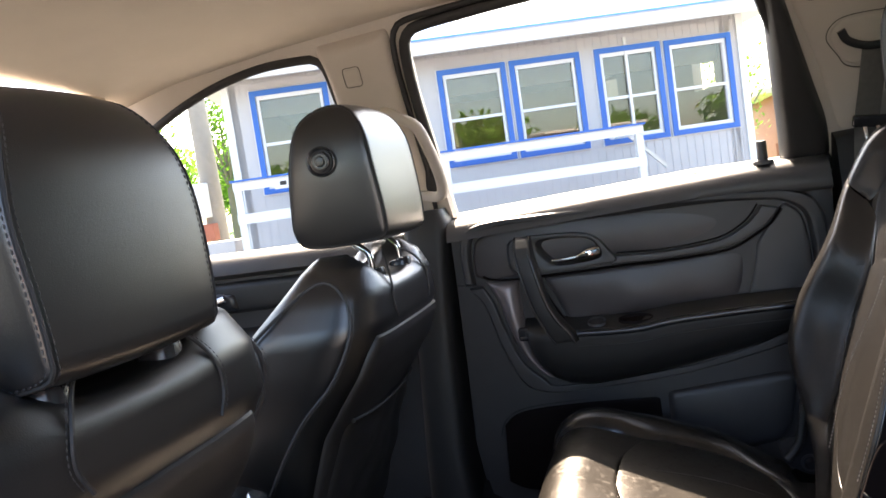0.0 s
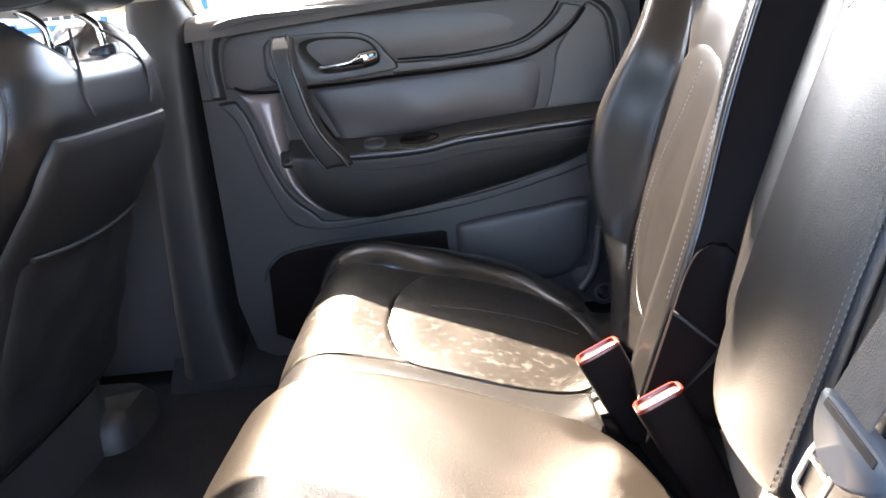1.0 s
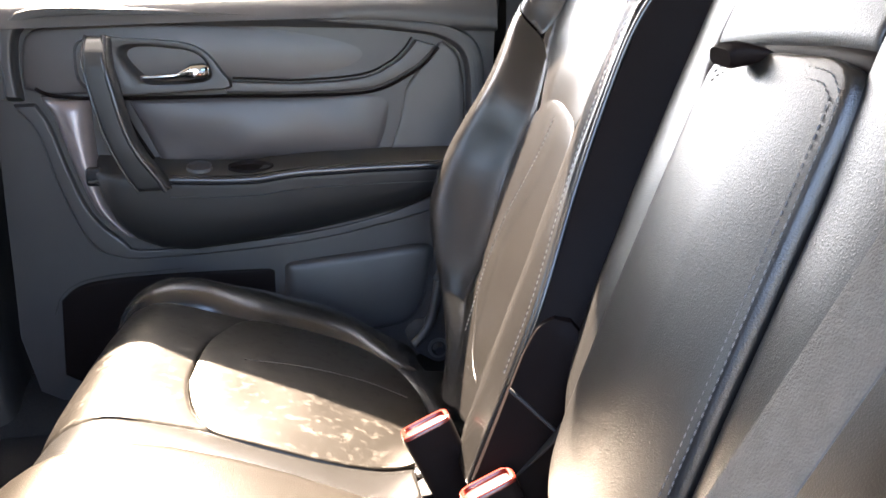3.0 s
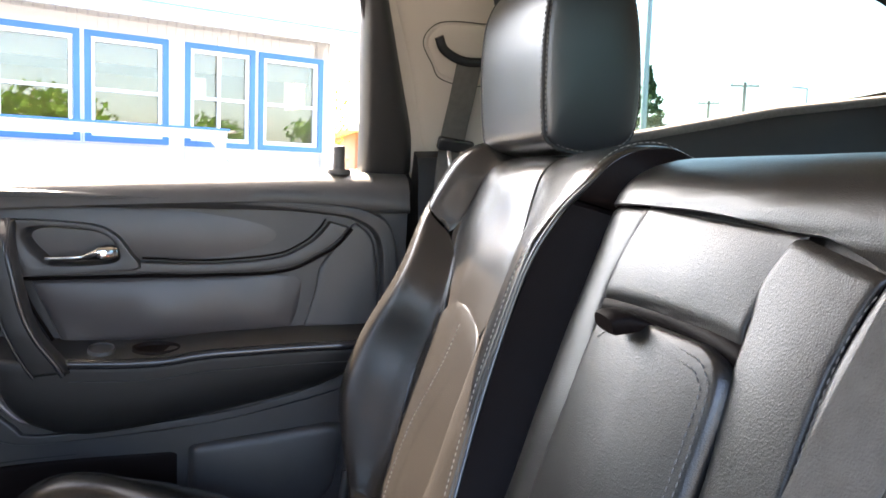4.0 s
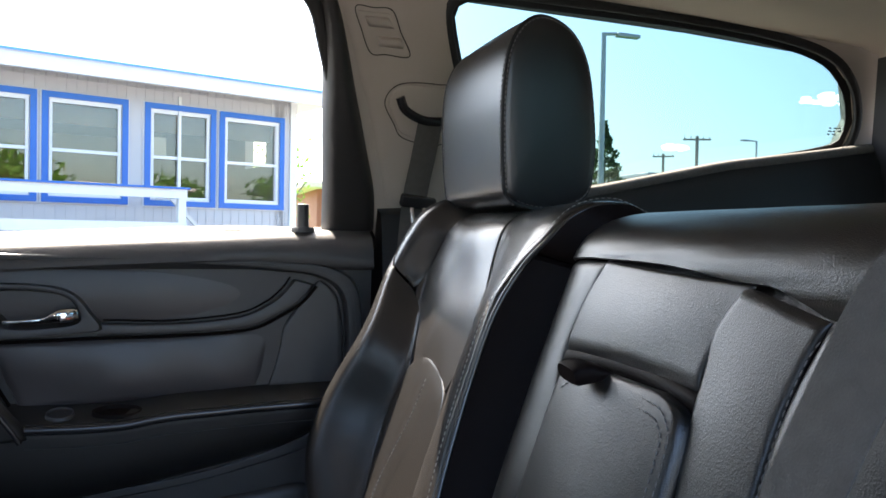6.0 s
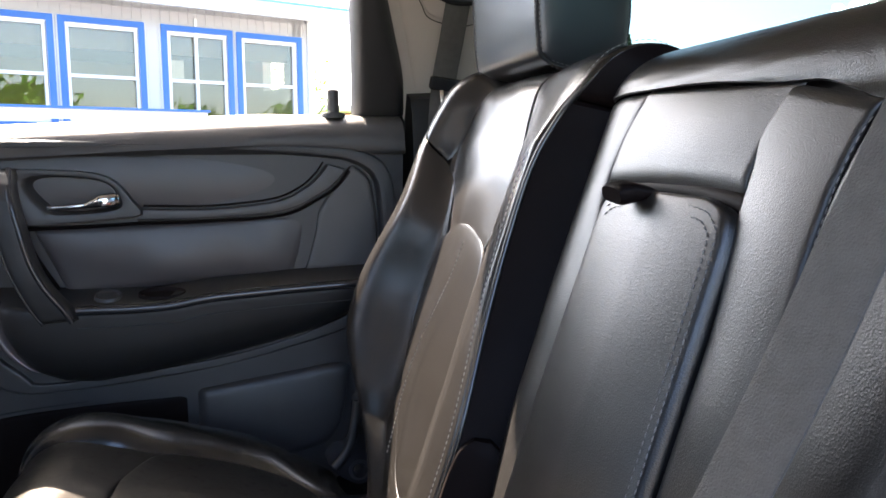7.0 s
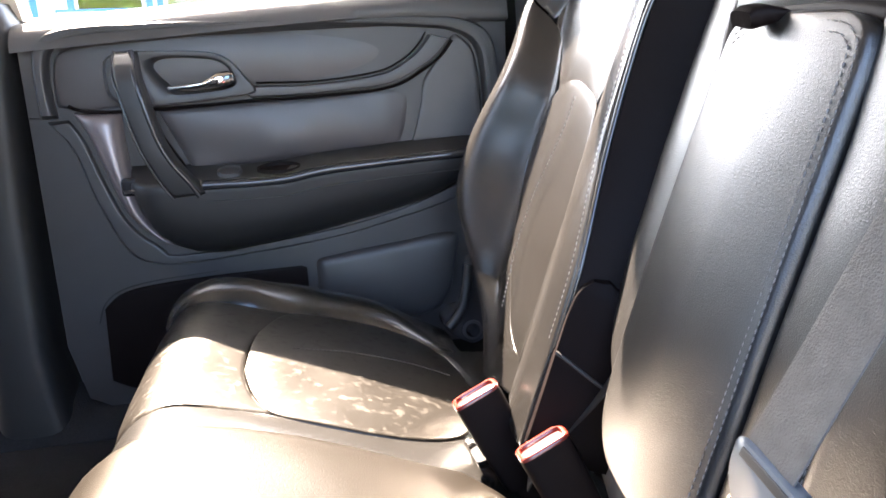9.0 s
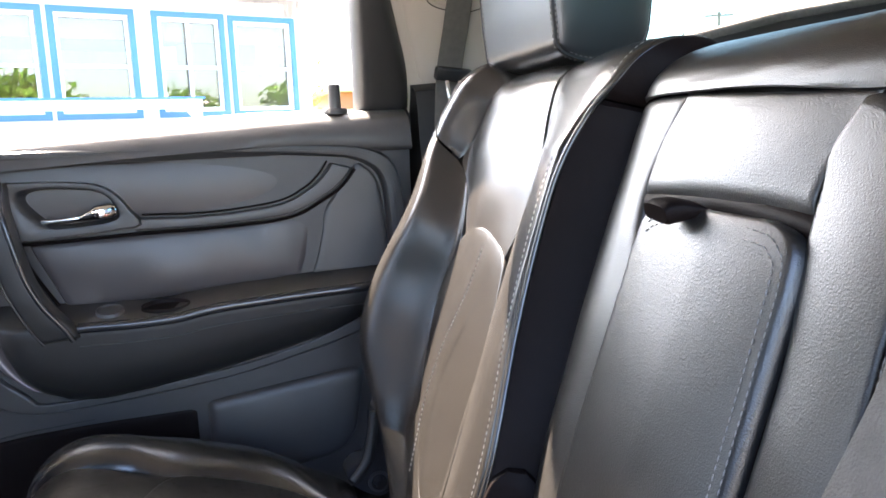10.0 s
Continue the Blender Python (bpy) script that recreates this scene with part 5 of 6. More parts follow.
ay = Vector((-0.013, 0.006, -0.034))
ay = (ay - ax * ay.dot(ax)).normalized()
m = Matrix.Translation((0.409, -0.364, 0.866)) @ Matrix((ax, ay, ax.cross(ay))).transposed().to_4x4() @ Matrix.Scale(1.22, 4)
PLATE = closed([(-0.030, -0.013), (0.0, -0.014), (0.031, -0.013), (0.036, -0.005), (0.031, 0.004), (0.012, 0.016), (-0.010, 0.017), (-0.026, 0.007), (-0.032, -0.004)], 54)
hull("tongue", [[m @ Vector((p[0] * f, p[1] * f, z)) for p in PLATE] for z, f in ((-0.006, 0.92), (-0.004, 1.0), (0.003, 1.0), (0.0055, 0.93), (0.006, 0.88))], GREY_PLASTIC, centre_belt, "pale grey belt tongue")
block("belt_slot", (-0.025, -0.0110, -0.0068), (0.026, -0.0060, 0.0072), RUBBER, centre_belt, 0.001, "dark belt slot", m)
block("stop_button", (-0.006, -0.0065, 0.004), (0.008, -0.001, 0.0082), RUBBER, centre_belt, 0.0015, "black stop button", m)
ring = [(x - 0.012, y, 0) for x, y in ((-0.009, 0.012), (-0.0115, 0.022), (-0.0115, 0.040), (-0.009, 0.043), (0.009, 0.043), (0.0115, 0.040), (0.0115, 0.022), (0.009, 0.012))]
tube("tongue_metal", [m @ Vector(v) for v in ring], 0.0034, SATIN_METAL, centre_belt, 0.0013, tuple(m.to_3x3() @ Vector((0, 0, 1))), 4, 8, 3, "metal tongue loop", smooth_path=False)
tube("tongue_bridge", [m @ Vector(v) for v in ((-0.0235, 0.023, 0), (-0.012, 0.0225, 0), (-0.0005, 0.023, 0))], 0.0028, SATIN_METAL, centre_belt, 0.0012, tuple(m.to_3x3() @ Vector((0, 0, 1))), 4, 8, 3, smooth_path=False)


# ---- front seats ----
def front_seat(name, dx, cy, dz, words, head=0.0, wide=0.0, narrow=0.20):
    seat = thing(name, words, "car seat", group="front seats")
    zs = np.array([0.55, 0.62, 0.75, 0.88, 0.98, 1.06, 1.12, 1.16, 1.185, 1.197])
    rear_x = np.interp(zs, [0.55, 0.75, 0.88, 0.98, 1.06, 1.12, 1.16, 1.185, 1.197], [-0.50, -0.425, -0.376, -0.302, -0.264, -0.266, -0.282, -0.31, -0.345]) + dx
    fore_x = np.interp(zs, [0.55, 0.75, 0.88, 0.98, 1.06, 1.12, 1.16, 1.185, 1.197], [-0.70, -0.68, -0.66, -0.61, -0.525, -0.458, -0.42, -0.395, -0.375]) + dx
    cx, hx = (rear_x + fore_x) / 2, (rear_x - fore_x) / 2
    hy = np.interp(zs, [0.55, 0.75, 0.95, 1.06, 1.12, 1.16, 1.185, 1.197], [0.185, 0.215, 0.245, 0.245, 0.222, 0.19, 0.15, 0.09]) + wide * np.clip((zs - 0.9) / 0.15, 0, 1)
    rings = [oval((a, cy, z + dz), (b, 0, 0.0), (0, c, 0), 4.2, 88) for a, z, b, c in zip(cx, zs, hx, hy)]
    fine = []
    for i in range(len(rings) - 1):
        for k in np.linspace(0, 1, 4, endpoint=False):
            fine.append(rings[i] * (1 - k) + rings[i + 1] * k)
    fine.append(rings[-1])
    for ring in fine:
        # The shoulders stand up on both sides of a hollow under the headrest.
        k = np.clip((ring[:, 2] - dz - 1.09) / 0.10, 0, 1)
        ring[:, 2] -= 0.058 * k * k * np.clip(1 - (np.abs(ring[:, 1] - cy + 0.014) / 0.13) ** 3, 0, 1)
    hull("backrest", fine, LEATHER, seat, "smooth black leather backrest", 70)
    at = lambda z, what: float(np.interp(z, zs, what))
    # Side seam of the wings and the saddle across the shoulders.
    for sy in (-1, 1):
        wing = [(at(z, cx) + at(z, hx) * f, cy + sy * (at(z, hy) * 1.0 + 0.001), z + dz) for z, f in ((0.62, 0.0), (0.75, 0.22), (0.84, 0.42), (0.92, 0.56), (0.98, 0.70), (1.04, 0.74), (1.09, 0.70), (1.125, 0.50), (1.145, 0.15), (1.14, -0.25), (1.10, -0.55), (1.04, -0.72))]
        tube("wing_seam", wing, 0.0032, THREAD_DARK, seat, None, (0, 1, 0), 60, 8)
        stitching("stitching", [(x + 0.006, y + sy * 0.001, z) for x, y, z in wing], THREAD_DARK, seat, 0.006, 0.004, 0.0009)
    # Seams of the shoulder saddle.
    for sy in (-1, 1):
        saddle = [(at(z, cx) + at(z, hx) * (1 - 0.06 * abs(u / 0.2) ** 3) + 0.0005, cy + sy * u, z + dz) for u, z in ((0.045, 1.172), (0.083, 1.150), (0.105, 1.118), (0.109, 1.087), (0.096, 1.062))]
        tube("saddle_seam", saddle, 0.0022, RUBBER, seat, None, (1, 0, 0), 30, 6)
        stitching("stitching", [(x + 0.001, y + sy * 0.007, z) for x, y, z in saddle], THREAD_DARK, seat, 0.0062, 0.0042, 0.0008)
    # Hard back shell with its map pocket.
    def rear(u, v, h):
        z = v
        return (at(z, cx) + at(z, hx) * (1 - 0.06 * abs(u / 0.2) ** 3) + h, cy + u, z + dz)
    pad("back_shell", [(-0.205, 0.58), (-0.215, 0.75), (-0.212, 0.90), (-0.20, 1.0), (-0.18, 1.045)], [(0.205, 0.58), (0.215, 0.75), (0.212, 0.90), (0.20, 1.0), (0.18, 1.045)], rear, VINYL, seat, 40, 30, 0.010, 0.02, 0.004, 0.006, "grained plastic back shell")
    pad("map_pocket", [(-0.195, 0.60), (-0.20, 0.74), (-0.18, 0.90)], [(0.195, 0.60), (0.20, 0.74), (0.18, 0.90)], lambda u, v, h: rear(u, v, h + 0.006), VINYL, seat, 30, 26, 0.012, 0.02, 0.004, 0.008, "sagging vinyl map pocket", 0.01)
    tube("pocket_hem", [rear(u, 0.898 - 0.012 * math.cos(u * 9), 0.026 - 0.3 * u * u) for u in np.linspace(-0.17, 0.17, 9)], 0.004, VINYL, seat, None, (0, 0, 1), 30, 8)
    # Cushion, base and rails.
    hull("cushion", [oval((-0.78 + dx, cy, z + dz), (a, 0, 0), (0, b, 0), 3.6, 48) for z, a, b in ((0.56, 0.24, 0.22), (0.60, 0.27, 0.25), (0.68, 0.28, 0.26), (0.73, 0.26, 0.24), (0.745, 0.2, 0.2))], LEATHER_SMOOTH, seat, "black leather cushion")
    hull("base_cover", [oval((-0.74 + dx, cy, z), (0.26, 0, 0), (0, 0.23, 0), 5, 32) for z in (0.452, 0.50, 0.58)], PLASTIC, seat, "black plastic base cover")
    # Headrest on bent chrome posts.
    headrest(seat, [(x + dx, z + head) for x, z in ((-0.405, 1.203), (-0.424, 1.225), (-0.424, 1.262), (-0.411, 1.355), (-0.390, 1.418), (-0.343, 1.443), (-0.297, 1.436), (-0.268, 1.392), (-0.257, 1.322), (-0.251, 1.235), (-0.262, 1.207), (-0.335, 1.199))], cy - 0.014 - 0.130, cy - 0.014 + 0.130, LEATHER, THREAD_DARK, 0.12, 0.04, narrow)
    for sy in (-1, 1):
        y = cy - 0.014 + 0.078 * sy
        tube("headrest_post", [(-0.345 + dx, y, 1.26 + dz), (-0.342 + dx, y, 1.215 + dz), (-0.334 + dx, y, 1.200 + dz), (-0.318 + dx, y, 1.189 + dz), (-0.306 + dx, y, 1.176 + dz), (-0.303 + dx, y, 1.158 + dz), (-0.303 + dx, y, 1.120 + dz)], 0.006, CHROME, seat, None, (0, 1, 0), 40, 12, 2, "bent chrome post")
        hull("post_collar", [oval((-0.303 + dx, y, z + dz), (0.022 * f, 0, 0.004 * f), (0, 0.021 * f, 0), 2.6, 24) for z, f in ((1.110, 1), (1.143, 1), (1.148, 0.9), (1.150, 0.5))], GLOSS, seat, "black post collar")
    return seat


seat_p = front_seat("front_seat", 0.0, 0.33, 0.0, "black leather front passenger seat with headrest button")
BUTTON = ((0.0, 0.0265), (0.0025, 0.0265), (0.0035, 0.0245), (0.0020, 0.0215), (0.0010, 0.0205), (0.0015, 0.0175), (0.0055, 0.0168), (0.0065, 0.0150), (0.0058, 0.0095), (0.0078, 0.0085), (0.0082, 0.0060))
hull("release_button", [oval((-0.346, 0.1835 - d, 1.349), (r, 0, 0), (0, 0, r), 2, 36) for d, r in BUTTON], GLOSS, seat_p, "round black headrest release button")
front_seat("front_seat", 0.0, -0.456, 0.012, "black leather driver's seat with map pocket", -0.036, 0.018, 0.42)
console = thing("centre_console", "dark plastic centre console between the front seats", "console")
hull("body", [oval((x, -0.05, z), (0, w, 0), (0, 0, h), 6, 40) for x, z, w, h in ((-1.2, 0.60, 0.10, 0.15), (-0.75, 0.64, 0.112, 0.19), (-0.52, 0.645, 0.115, 0.188), (-0.46, 0.63, 0.112, 0.176), (-0.428, 0.62, 0.105, 0.160), (-0.42, 0.62, 0.095, 0.150))], PLASTIC, console)
facing = lambda u, v, h: (-0.520 + 0.105 * v + 0.42 * h, u, 0.832 - 0.052 * v + 0.90 * h)
panel = pad("control_panel", [(-0.145, 0.0), (-0.145, 0.5), (-0.140, 1.0)], [(0.058, 0.0), (0.058, 0.5), (0.052, 1.0)], facing, GLOSS, console, 24, 24, 0.006, 0.014, 0.02, 0.002, "glossy rear climate panel")
tube("knob", [facing(0.010, 0.40, 0.004), facing(0.010, 0.40, 0.020), facing(0.010, 0.40, 0.024)], 0.017, SATIN_METAL, panel, None, (0, 1, 0), 6, 24, 2, "silver rimmed knob", taper=lambda q: 1 if q < 0.9 else 0.85)
for u in (-0.115, -0.085, -0.055, -0.025, 0.010, 0.036):
    key = pad("button", [(u - 0.011, 0.70), (u - 0.011, 0.90)], [(u + 0.011, 0.70), (u + 0.011, 0.90)], lambda a, b, h: facing(a, b, h + 0.009), PLASTIC, panel, 8, 8, 0.003, 0.003, 0.003)
    block("symbol", (-0.004, -0.001, 0), (0.004, 0.001, 0.0006), THREAD, key, 0.0002, "pale printed mark", Matrix.Translation(facing(u, 0.8, 0.0122)) @ Euler((0, radians(26), radians(90))).to_matrix().to_4x4(), 1)


# Front passenger door, seen past its seat.
front_door = thing("front_door", "closed black front car door with padded ledge", "car door")
fdoor = lambda x, z, h=0.0: (x, 0.742 - h, z)
sheet("door_panel", [(-1.5, 0.48), (-0.41, 0.48), (-0.41, 1.15), (-1.5, 1.13)], [], fdoor, PLASTIC, front_door, 0.06)
strip("belt_rail", lambda x: [(0.812, 1.176), (0.78, 1.178), (0.745, 1.172), (0.725, 1.155), (0.72, 1.13), (0.742, 1.118), (0.80, 1.12)], np.linspace(-1.55, -0.395, 8), PLASTIC_GREY, front_door, "padded window ledge")
pad("upper_pad", [(-1.4, 1.11), (-0.45, 1.11)], [(-1.4, 1.02), (-0.45, 1.03)], fdoor, VINYL, front_door, 40, 14, 0.018, 0.015, 0.006, 0.004)
pad("armrest", [(-1.4, 0.98), (-0.9, 0.985), (-0.45, 0.99)], [(-1.4, 0.85), (-0.9, 0.85), (-0.45, 0.86)], fdoor, VINYL, front_door, 40, 14, 0.05, 0.05, 0.006, 0.01)
fbowl = pad("latch_bezel", [(-1.06, 1.09), (-0.96, 1.095), (-0.87, 1.085)], [(-1.06, 1.03), (-0.96, 1.025), (-0.86, 1.03)], fdoor, GLOSS, front_door, 24, 12, 0.03, 0.02, 0.006)
tube("latch_lever", [fdoor(-1.0, 1.052, 0.035), fdoor(-0.95, 1.058, 0.045), fdoor(-0.90, 1.07, 0.035)], 0.010, CHROME, fbowl, 0.007, (0, 1, 0), 20, 10)
mirror = thing("door_mirror", "black framed door mirror seen through the front window", "door mirror")
hull("housing", [oval((x, 0.99, 1.19), (0, w, 0), (0, 0, h), 3.5, 32) for x, w, h in ((-1.32, 0.05, 0.04), (-1.28, 0.11, 0.075), (-1.20, 0.13, 0.09), (-1.185, 0.128, 0.088))], GLOSS, mirror)
hull("mirror_glass", [oval((x, 0.99, 1.19), (0, 0.118, 0), (0, 0, 0.079), 3.5, 32) for x in (-1.186, -1.182)], CHROME, mirror, "clean mirror glass")
block("arm", (-1.27, 0.80, 1.12), (-1.22, 0.92, 1.15), GLOSS, mirror, 0.008)
mat_rug = pad("floor_mat", [(-0.50, 0.15), (-0.50, 0.60)], [(-0.02, 0.12), (-0.02, 0.62)], lambda x, y, h: (x, y, 0.455 + h), CARPET, None, 24, 24, 0.006, 0.01, 0.004, 0, "", 0.004)
tagged(mat_rug, "black carpet floor mat on the car floor", "floor mat")


# ---- outside ----
ASPHALT = material("pale_worn_concrete", (0.22, 0.21, 0.195), 0.9, vary=0.2, grain=3, bump=0.4, bump_scale=60, stain=(0.16, 0.155, 0.145), stain_scale=0.6)
GRASS = material("sunlit_grass", (0.10, 0.19, 0.03), 0.9, vary=0.3, grain=1.5, bump=0.5, bump_scale=40)
SIDING = material("white_siding", (0.42, 0.41, 0.42), 0.6, vary=0.05, grain=3, bump=0.06, bump_scale=80)
WHITE = material("white_paint", (0.62, 0.62, 0.62), 0.5, vary=0.04, grain=6, bump=0.05, bump_scale=120)
BLUE = material("bright_blue_paint", (0.008, 0.10, 0.40), 0.45, vary=0.08, grain=8, bump=0.05, bump_scale=150)
ROOF = material("blue_roof_sheet", (0.14, 0.32, 0.72), 0.85, vary=0.06, grain=1.2, bump=0.05, bump_scale=50, spec=0.1)
WOOD_POLE = material("weathered_pole_wood", (0.28, 0.25, 0.21), 0.85, vary=0.25, grain=10, bump=0.4, bump_scale=60)
BRICK = material("red_brown_wall", (0.30, 0.10, 0.06), 0.8, vary=0.25, grain=5, bump=0.2, bump_scale=30)


def translucent(m, share):
    """Lets part of the light through a thin leaf or a cloud."""
    nt = m.node_tree
    bs, out = nt.nodes["Principled BSDF"], nt.nodes["Material Output"]
    tl, mx = nt.nodes.new("ShaderNodeBsdfTranslucent"), nt.nodes.new("ShaderNodeMixShader")
    nt.links.new(bs.inputs["Base Color"].links[0].from_socket, tl.inputs["Color"])
    mx.inputs[0].default_value = share
    nt.links.new(bs.outputs[0], mx.inputs[1])
    nt.links.new(tl.outputs[0], mx.inputs[2])
    nt.links.new(mx.outputs[0], out.inputs["Surface"])
    return m


LEAVES = translucent(material("spring_leaves", (0.13, 0.27, 0.03), 0.6, vary=0.45, grain=1.6, bump=0, spec=0.3), 0.5)
NEEDLES = translucent(material("conifer_needles", (0.12, 0.17, 0.08), 0.7, vary=0.4, grain=2, spec=0.2), 0.5)
BARK = material("grey_bark", (0.16, 0.13, 0.10), 0.9, vary=0.3, grain=12, bump=0.5, bump_scale=40)
STEEL = material("grey_galvanised_steel", (0.42, 0.43, 0.44), 0.4, metal=0.6, vary=0.08, grain=10)
GREEN_WALL = material("pale_green_cladding", (0.45, 0.55, 0.50), 0.6, vary=0.06, grain=1.5, bump=0.05, bump_scale=20)
ORANGE = material("orange_plastic", (0.75, 0.12, 0.02), 0.5, vary=0.08, grain=12)
ROOM = material("office_interior_paint", (0.66, 0.56, 0.44), 0.8, vary=0.15, grain=1.5)
PANE = glass_material("window_glass", (0.80, 0.76, 0.68), 1.7)
SHADE = material("brown_roller_blind", (0.22, 0.19, 0.15), 0.8, vary=0.1, grain=8)
CLOUD = material("cloud_white_glow", (0.95, 0.95, 0.95), 1.0, vary=0.02, grain=0.01, spec=0.0)
translucent(CLOUD, 0.8)
# The clouds glow by themselves, in place of sunlight scattered inside them.
CLOUD.node_tree.nodes["Principled BSDF"].inputs["Emission Color"].default_value = (1, 1, 1, 1)
CLOUD.node_tree.nodes["Principled BSDF"].inputs["Emission Strength"].default_value = 1.5

ground = block("ground", (-1500, -1500, -0.4), (1500, 1500, 0.0), ASPHALT, None, 0)
tagged(ground, "pale worn concrete yard reaching to the horizon", "ground", kind="structure")
for lo, hi in (((-60, 15.5, 0.0), (-5.0, 90, 0.03)), ((0.5, 17, 0.0), (60, 45, 0.03))):
    tagged(block("lawn", lo, hi, GRASS, None, 0), "sunlit mown grass beside the asphalt", "grass", kind="structure")

# The office: a local frame along its front wall, u to the right, w out towards the car.
U = Vector((0.945, 0.327, 0)).normalized()
W_OUT = Vector((U.y, -U.x, 0))
CORNER = Vector((1.508, 10.51, 0))


def front(u, z, w=0.0):
    return tuple(CORNER + U * u + W_OUT * w + Vector((0, 0, z)))


def beam(name, a, b, half_u, half_v, mat, parent, label=""):
    """A squared timber between two places in the office's frame (u, z, w)."""
    a, b = Vector(front(*a)), Vector(front(*b))
    t = (b - a).normalized()
    side_v = U if abs(t.z) > 0.7 else Vector((0, 0, 1))
    v = (side_v - t * side_v.dot(t)).normalized()
    w = t.cross(v)
    rings = [[c + v * half_u * i + w * half_v * j for i, j in ((1, 1), (1, -1), (-1, -1), (-1, 1))] for c in (a, b)]
    return hull(name, [np.array(r) for r in rings], mat, parent, label, 30)


office = thing("office_building", "white sided office with bright blue window frames", "building")
U0, U1, ZT = -6.95, 0.12, 3.12
PAIRS = [(-6.65, -5.58, 2.90, 1.50), (-5.36, -4.42, 2.85, 1.50), (-4.14, -3.17, 2.84, 1.50), (-3.15, -2.14, 2.84, 1.50), (-1.97, -1.01, 2.84, 1.50), (-0.99, -0.01, 2.83, 1.50)]
holes = [[(a + 0.09, b2 + 0.09), (b - 0.09, b2 + 0.09), (b - 0.09, t2 - 0.09), (a + 0.09, t2 - 0.09)] for a, b, t2, b2 in PAIRS]
sheet("front_wall", [(U0, 0.25), (U1, 0.25), (U1, ZT), (U0, ZT)], holes, front, SIDING, office, 0.14)
side_of = lambda u: (lambda w, z, h: front(u + h, z, -w))
sheet("end_wall", [(0, 0.25), (6, 0.25), (6, ZT), (0, ZT)], [[(0.30, 2.15), (1.05, 2.15), (1.05, 2.85), (0.30, 2.85)]], side_of(U1 - 0.14), SIDING, office, 0.14)
sheet("end_wall", [(0, 0.25), (6, 0.25), (6, ZT), (0, ZT)], [[(0.8, 1.5), (2.0, 1.5), (2.0, 2.8), (0.8, 2.8)]], side_of(U0 + 0.14), SIDING, office, 0.14)
sheet("rear_wall", [(U0, 0.25), (U1, 0.25), (U1, ZT), (U0, ZT)], [], lambda u, z, h: front(u, z, -6 + h), ROOM, office, 0.14)
sheet("inner_floor", [(U0, 0), (U1, 0), (U1, 6), (U0, 6)], [], lambda u, w, h: front(u, 0.62 + h, -w), ROOM, office, 0.1)
sheet("inner_ceiling", [(U0, 0), (U1, 0), (U1, 6), (U0, 6)], [], lambda u, w, h: front(u, 3.0 - h, -w), WHITE, office, 0.06)
# Battens of the grooved siding.
groove_v, groove_f = [], []
for i in range(62):
    u = U0 + 0.06 + i * 0.115
    for z0, z1 in ((0.25, 1.49), (2.86, ZT)):
        s = len(groove_v)
        for z in (z0, z1):
            groove_v += [front(u, z, 0.0), front(u, z, 0.007), front(u + 0.014, z, 0.007), front(u + 0.014, z, 0.0)]
        groove_f += [(s + j, s + j + 1, s + j + 5, s + j + 4) for j in range(3)]
tagged(mesh_object("siding_battens", groove_v, groove_f, SIDING, office), kind="stuff")


def window(a, b, zt, zb, mullion=False):
    win = new("window")
    win.parent = office
    beam("back_board", (a, zt - 0.05, 0.002), (b, zt - 0.05, 0.002), 0.05, 0.012, WHITE, win)
    beam("back_board", (a, zb + 0.05, 0.002), (b, zb + 0.05, 0.002), 0.05, 0.012, WHITE, win)
    for u in (a + 0.045, b - 0.045):
        beam("back_board", (u, zb + 0.1, 0.002), (u, zt - 0.1, 0.002), 0.045, 0.012, WHITE, win)
    for z in (zt - 0.047, zb + 0.047):
        beam("blue_casing", (a + 0.015, z, 0.024), (b - 0.015, z, 0.024), 0.036, 0.016, BLUE, win)
    for u in (a + 0.051, b - 0.051):
        beam("blue_casing", (u, zb + 0.083, 0.024), (u, zt - 0.083, 0.024), 0.036, 0.015, BLUE, win)
    mid = (zt + zb) / 2 - 0.03
    for z in (zb + 0.115, mid, zt - 0.115):
        beam("white_sash", (a + 0.1, z, -0.02), (b - 0.1, z, -0.02), 0.020, 0.03, WHITE, win)
    for u in (a + 0.115, b - 0.115):
        beam("white_sash", (u, zb + 0.1, -0.02), (u, zt - 0.1, -0.02), 0.018, 0.028, WHITE, win)
    if mullion:
        beam("white_sash", ((a + b) / 2 - 0.02, zb + 0.1, 0.0), ((a + b) / 2 - 0.02, zt + 0.1, 0.0), 0.018, 0.028, WHITE, win)
    sheet("blind", [(a + 0.1, zt - 0.36), (b - 0.1, zt - 0.36), (b - 0.1, zt - 0.1), (a + 0.1, zt - 0.1)], [], front, SHADE, win, 0.01, "brown roller blind mostly raised", inner_at=-0.16)
    pane = sheet("pane", [(a + 0.1, zb + 0.1), (b - 0.1, zb + 0.1), (b - 0.1, zt - 0.1), (a + 0.1, zt - 0.1)], [], front, PANE, win, 0.006, inner_at=-0.03)
    pane.visible_shadow = False


notice = sheet("notice_paper", [(-1.85, 2.17), (-1.66, 2.17), (-1.66, 2.40), (-1.85, 2.40)], [], front, WHITE, None, 0.003, inner_at=-0.05)
tagged(notice, "white paper notice taped inside the office window", "notice")
for i, w in enumerate(PAIRS):
    window(*w, mullion=(i == 4))
